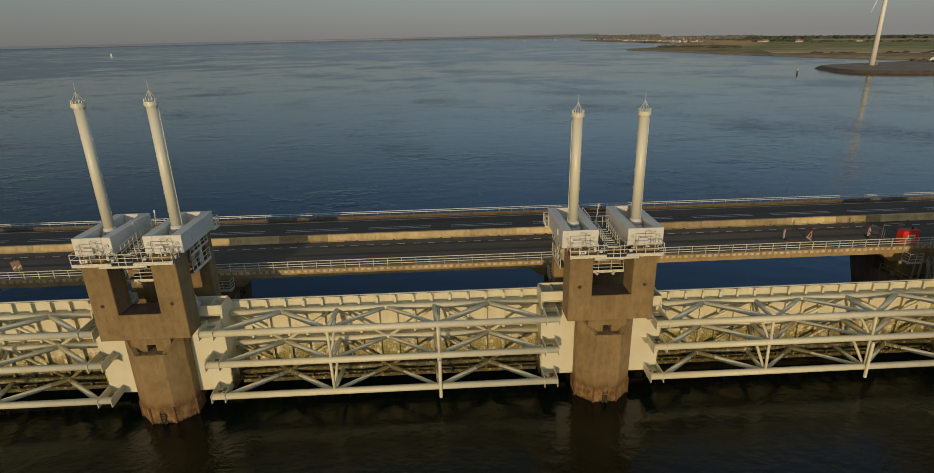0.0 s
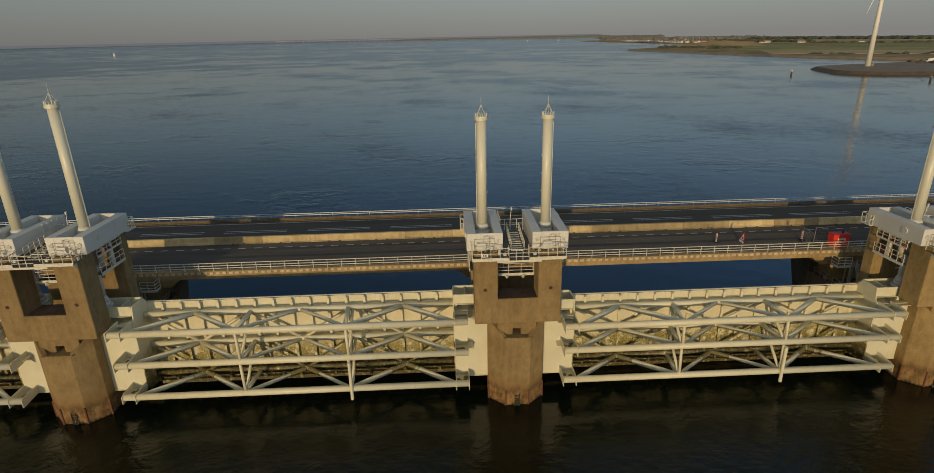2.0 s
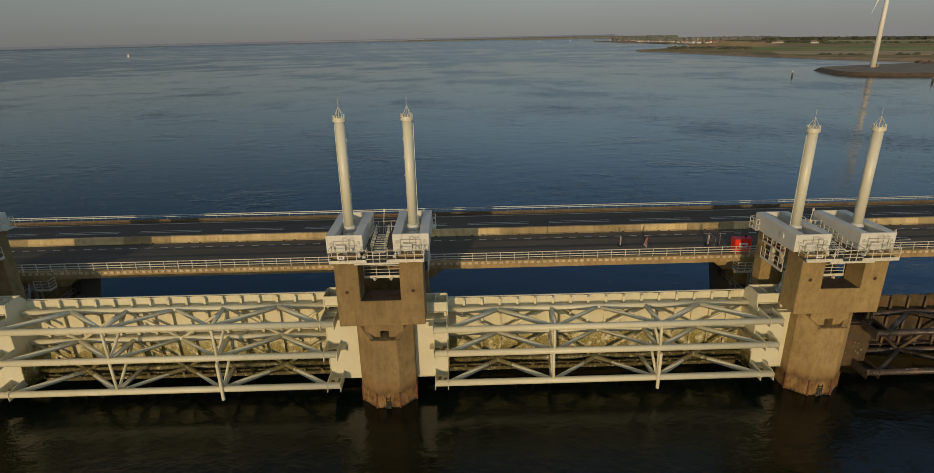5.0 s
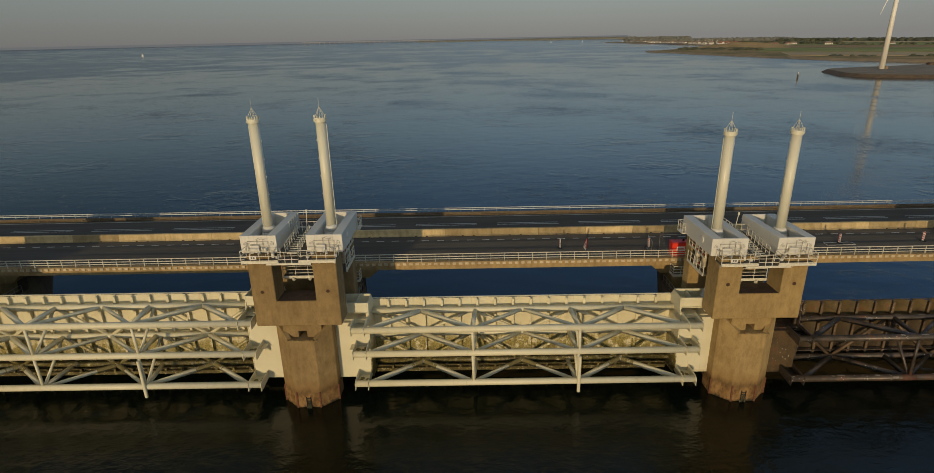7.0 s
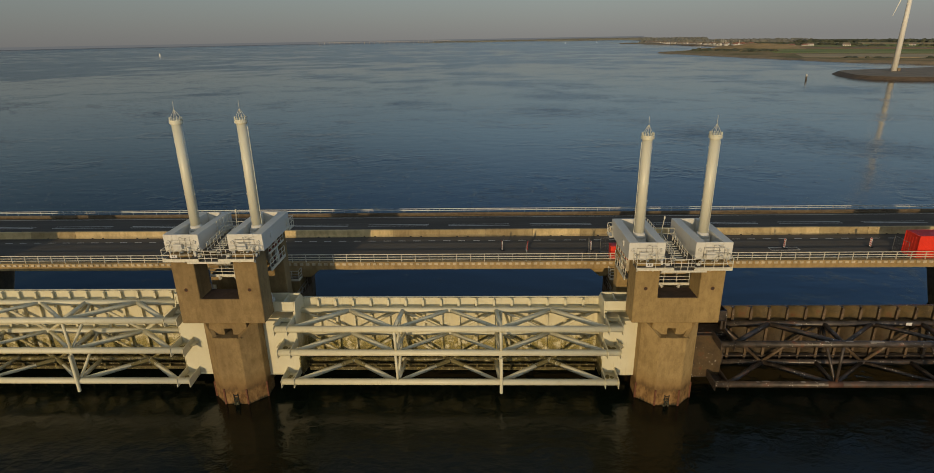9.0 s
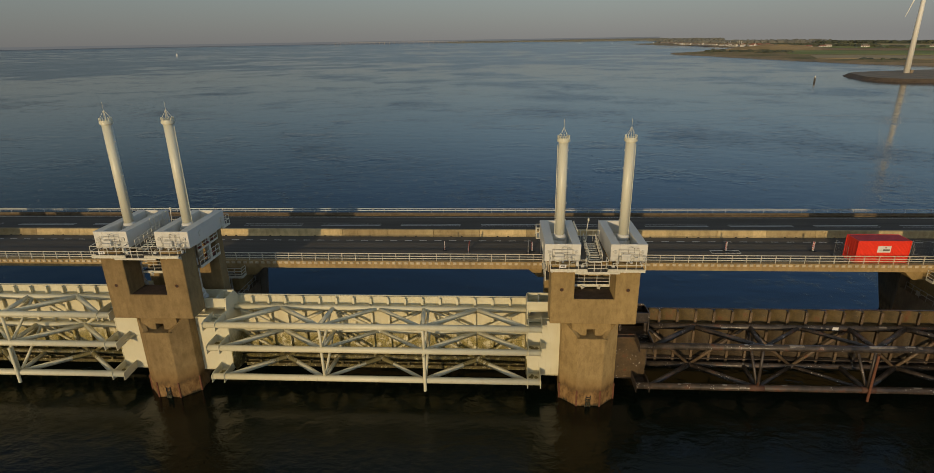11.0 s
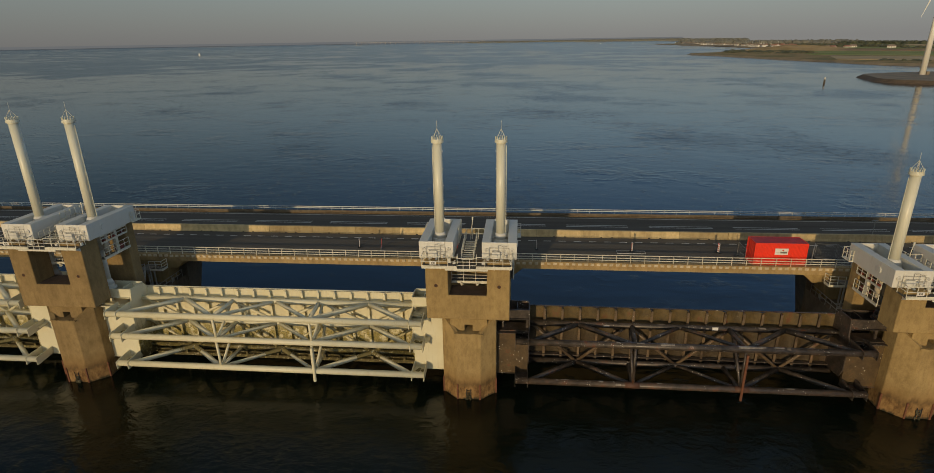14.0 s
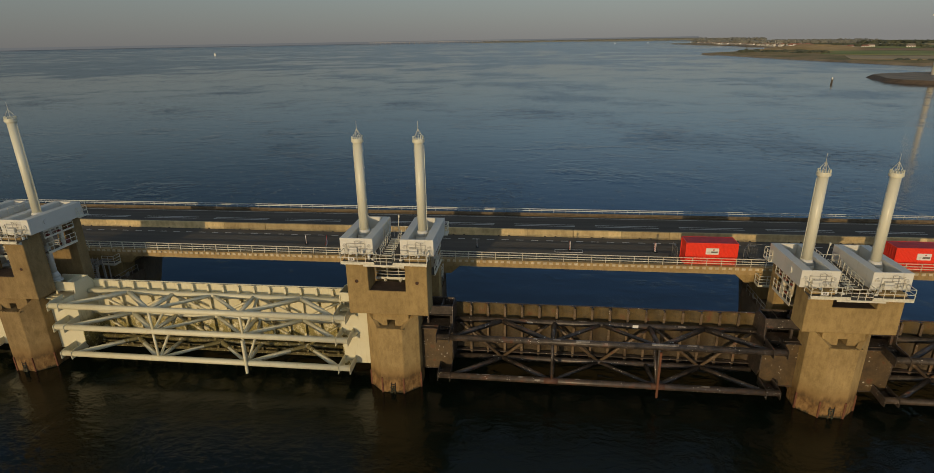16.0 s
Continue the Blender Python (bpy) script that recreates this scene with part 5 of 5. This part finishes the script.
build_hinterland()
build_fields()
for x, y, rx, ry, h, mat in ((720, 1400, 120, 150, 13, DRY_DUNE), (640, 1210, 60, 110, 6, GRASS), (800, 1480, 110, 90, 11, DRY_DUNE), (560, 1180, 50, 90, 3, GRASS), (850, 2150, 50, 330, 6, SAND), (860, 2700, 60, 280, 7, SAND)):
    build_dune(x, y, rx, ry, h, mat)
build_wood("shore_bushes", 570, 770, 760, 650, 22, 24, 5, 3.0, FOLIAGE, "dark green bushes along the sea bank")
build_wood("dune_bushes", 545, 1170, 640, 1120, 170, 70, 9, 5, FOLIAGE, "low dark green scrub on the dunes")
build_wood("farm_hedge", 1000, 1420, 1300, 1080, 30, 60, 8, 6, FOLIAGE, "dark hedge and farm trees between the fields")
build_wood("tree_belt", 960, 1900, 1060, 1520, 200, 300, 9, 7.5, FOLIAGE, "dark green belt of trees round the village")
build_wood("tree_belt", 1330, 2200, 1500, 1560, 220, 420, 12, 9.5, FOLIAGE, "dark green belt of trees behind the fields")
build_wood("far_wood", 900, 2900, 1400, 2330, 150, 520, 15, 13, HAZY_WOOD, "hazy grey-green distant woods")
build_wood("far_wood", 1400, 2330, 1800, 1450, 120, 520, 14, 7, HAZY_WOOD, "hazy grey-green distant woods")
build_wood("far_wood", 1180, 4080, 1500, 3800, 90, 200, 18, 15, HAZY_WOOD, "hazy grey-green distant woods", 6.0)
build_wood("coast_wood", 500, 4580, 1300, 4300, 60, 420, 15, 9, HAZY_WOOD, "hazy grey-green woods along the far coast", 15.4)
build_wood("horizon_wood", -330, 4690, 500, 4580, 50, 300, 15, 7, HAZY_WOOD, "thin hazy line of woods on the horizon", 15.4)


def build_house(x, y, w, d, h, turn, roof):
    o = thing("house", (x, y, 2.3), "pale seaside house with a brown roof", "house", "seaside village")
    o.rotation_euler = (0, 0, radians(turn))
    walls = part("walls", Shape().box(-w / 2, w / 2, -d / 2, d / 2, 0, h), WALL_WHITE, o)
    part("roof", Shape().prism([(-d / 2 - 0.4, h), (d / 2 + 0.4, h), (0, h + d * 0.42)], -w / 2 - 0.3, w / 2 + 0.3, "x"), roof, o)
    for i in range(3):
        part("window", Shape().box(-w / 2 + w * (i + 0.6) / 3.4, -w / 2 + w * (i + 1.0) / 3.4, -d / 2 - 0.04, -d / 2 + 0.04, h * 0.35, h * 0.75), GRATING, walls)


for i in range(44):   # a long row of beach houses, its near end a small harbour village
    t = i / 43
    build_house(828 + 34 * t + random.uniform(-5, 5), 1850 + 980 * t + random.uniform(-8, 8), random.uniform(8, 12), random.uniform(6, 8), random.uniform(4.5, 7.0), random.uniform(-80, -55), ROOF_TILE)
for i in range(26):
    t = random.random()
    build_house(850 + 90 * t + random.uniform(-25, 25), 1840 + 130 * random.random(), random.uniform(8, 15), random.uniform(6, 9), random.uniform(3, 6), random.uniform(-60, 30), random.choice((ROOF_TILE, ROOF_RED_TILE)))
for x, y in ((890, 1571), (912, 1580), (957, 1599), (975, 1606), (930, 1840), (1010, 1500), (1120, 1420), (1300, 1250)):
    build_house(x, y, random.uniform(10, 18), random.uniform(7, 9), random.uniform(2.5, 4), random.uniform(-30, 30), random.choice((ROOF_TILE, ROOF_RED_TILE)))


def build_harbour_mast(x, y, h):
    m = thing("harbour_mast", (x, y, 2.4), "thin pale mast in the harbour of the village", "mast", "harbour masts")
    part("pole", Shape().tube((0, 0, 0), (0, 0, h), 0.35, 0.2, 6), WALL_WHITE, m)


for i in range(16):
    build_harbour_mast(836 + random.uniform(0, 70), 1830 + random.uniform(0, 230), random.uniform(10, 19))


def build_turbine():
    t = thing("wind_turbine", (438, 480, 2.6), "tall white wind turbine on the gravel island", "wind turbine")
    part("tower", Shape().tube((0, 0, 0), (0, 0, 92), 2.35, 1.35, 28), TURBINE_WHITE, t, smooth=True)
    part("nacelle", Shape().box(-2.2, 2.2, -4.5, 7.0, 91.5, 95.8), TURBINE_WHITE, t, bevel=0.6)
    hub = part("hub", Shape().tube((0, -4.5, 93.6), (0, -7.2, 93.6), 2.0, 0.9, 16), TURBINE_WHITE, t, smooth=True)
    for i in range(3):
        a = radians(198 + 120 * i)
        s = Shape()
        d, e = Vector((math.sin(a), 0, math.cos(a))), Vector((math.cos(a), 0, -math.sin(a)))
        c = Vector((0, -5.6, 93.6))
        st = [(1.5, 0.9), (8, 2.0), (20, 1.5), (36, 0.95), (50, 0.3)]
        v = []
        for r, w in st:
            for u, q in ((-w * 0.4, -0.12 * w), (w * 0.6, -0.06 * w), (w * 0.6, 0.06 * w), (-w * 0.4, 0.16 * w)):
                v.append(c + d * r + e * u + Vector((0, q, 0)))
        f = [(4 * j + k, 4 * j + (k + 1) % 4, 4 * j + 4 + (k + 1) % 4, 4 * j + 4 + k) for j in range(len(st) - 1) for k in range(4)] + [(0, 1, 2, 3), (16, 17, 18, 19)]
        part("blade", s.add(v, f), TURBINE_WHITE, t)
    part("door_step", Shape().box(2.6, 5.0, -1.2, 1.2, 0, 2.6), GRAVEL, t)


TURBINE_WHITE = plain("turbine_white", (0.80, 0.78, 0.70), 0.5, vary=0.06)
build_turbine()


def build_navigation_post(x, y, h, white):
    p = thing("navigation_post", (x, y, -2.0), "dark timber navigation post standing in the water", "navigation post", "navigation posts")
    part("pile", Shape().tube((0, 0, 0), (0, 0, h + 2), 0.75, 0.6, 10), TIMBER, p)
    part("collar", Shape().tube((0, 0, h + 1.2), (0, 0, h + 2.0), 0.85, n=10), GALV, p)
    if white:
        part("lantern", Shape().tube((0, 0, h + 2.0), (0, 0, h + 3.0), 0.5, 0.4, 10), SIGN_WHITE, p, "white lantern")


TIMBER = plain("dark_timber", (0.10, 0.085, 0.065), 0.9, vary=0.4)
build_navigation_post(333, 427, 3.6, True)
build_navigation_post(386, 347, 3.4, False)


def build_truck():
    v = thing("truck", (532, 520, 2.6), "white truck parked on the gravel island", "truck")
    part("cargo_box", Shape().box(0, 9, 0, 2.5, 1.2, 4.0), SIGN_WHITE, v, bevel=0.1)
    part("cab", Shape().prism([(-2.4, 0.7), (-0.2, 0.7), (-0.2, 3.1), (-1.6, 3.1), (-2.4, 1.9)], 0.05, 2.45, "y"), SIGN_WHITE, v)
    part("windscreen", Shape().prism([(-2.36, 1.98), (-2.32, 1.96), (-1.66, 3.0), (-1.7, 3.02)], 0.2, 2.3, "y"), BLACK, v)
    for x in (-1.4, 1.6, 6.6, 7.8):
        for y in (0.0, 2.2):
            part("wheel", Shape().tube((x, y, 0.5), (x, y + 0.3, 0.5), 0.5, n=14), BLACK, v)
    part("chassis", Shape().box(-1.6, 8.8, 0.6, 1.9, 0.7, 1.2), BLACK, v)


def build_rubble():
    s = Shape()
    for i in range(120):
        clump(s, random.uniform(520, 610), random.uniform(496, 530), 2.4, random.uniform(1.5, 4), random.uniform(1, 3.2))
    tagged(part("rubble_heap", s, ROCK), "dark heaps of rubble on the gravel island", "rubble", kind="stuff")


build_truck()
build_rubble()


def build_sailboat(x, y, h):
    b = thing("sailboat", (x, y, 0), "white sailing boat far out on the water", "sailing boat", "sailing boats")
    part("hull", Shape().prism([(-h * 0.42, 0.5), (-h * 0.34, -0.3), (h * 0.30, -0.3), (h * 0.48, 0.9), (-h * 0.42, 0.9)], -h * 0.12, h * 0.12, "y"), SIGN_WHITE, b)
    part("mast", Shape().tube((0.05 * h, 0, 0.5), (0.05 * h, 0, h * 1.3), 0.09, n=6), GALV, b)
    part("mainsail", Shape().prism([(0.03 * h, 1.6), (0.03 * h, h * 1.25), (-h * 0.36, 1.7)], -0.03, 0.03, "y"), SIGN_WHITE, b)
    part("jib", Shape().prism([(0.07 * h, h * 1.1), (0.07 * h, 1.4), (h * 0.42, 1.3)], -0.03, 0.03, "y"), SIGN_WHITE, b)


for x, y, h in ((-985, 1825, 8), (760, 3560, 8), (560, 3500, 7), (980, 3450, 7)):
    build_sailboat(x, y, h)


def build_sea_bridge():
    b = thing("sea_bridge", (0, 0, 0), "long pale concrete bridge on many piers far across the water", "bridge")
    p, q = Vector((-1250, 4580, 27)), Vector((-200, 4700, 27))
    part("deck", Shape().path([p, q], 1.1, 6), FAR_CONCRETE, b)
    me = Shape().tube((0, 0, -12), (0, 0, 2), 2.0, 2.0, 8).mesh("bridge_column")
    me.materials.append(FAR_CONCRETE)
    for i in range(27):
        part("column", me, None, b, at=p.lerp(q, (i + 0.5) / 27))


FAR_CONCRETE = plain("far_concrete", (0.45, 0.44, 0.42), 0.9)
build_sea_bridge()

# ---- glowing strip with haze painted in, where the water ends ----
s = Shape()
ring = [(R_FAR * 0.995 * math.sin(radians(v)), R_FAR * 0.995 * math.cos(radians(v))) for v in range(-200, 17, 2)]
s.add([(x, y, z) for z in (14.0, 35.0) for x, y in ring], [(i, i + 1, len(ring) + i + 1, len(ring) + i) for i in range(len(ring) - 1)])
HAZE = bpy.data.materials.new("painted_haze")
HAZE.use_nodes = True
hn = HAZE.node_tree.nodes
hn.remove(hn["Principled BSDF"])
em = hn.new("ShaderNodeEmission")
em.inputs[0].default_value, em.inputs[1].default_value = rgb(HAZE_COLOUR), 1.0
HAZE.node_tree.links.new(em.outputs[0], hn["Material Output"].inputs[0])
tagged(part("backdrop", s, HAZE), "glowing strip coloured as grey haze at the edge of the sea", "backdrop", kind="structure")
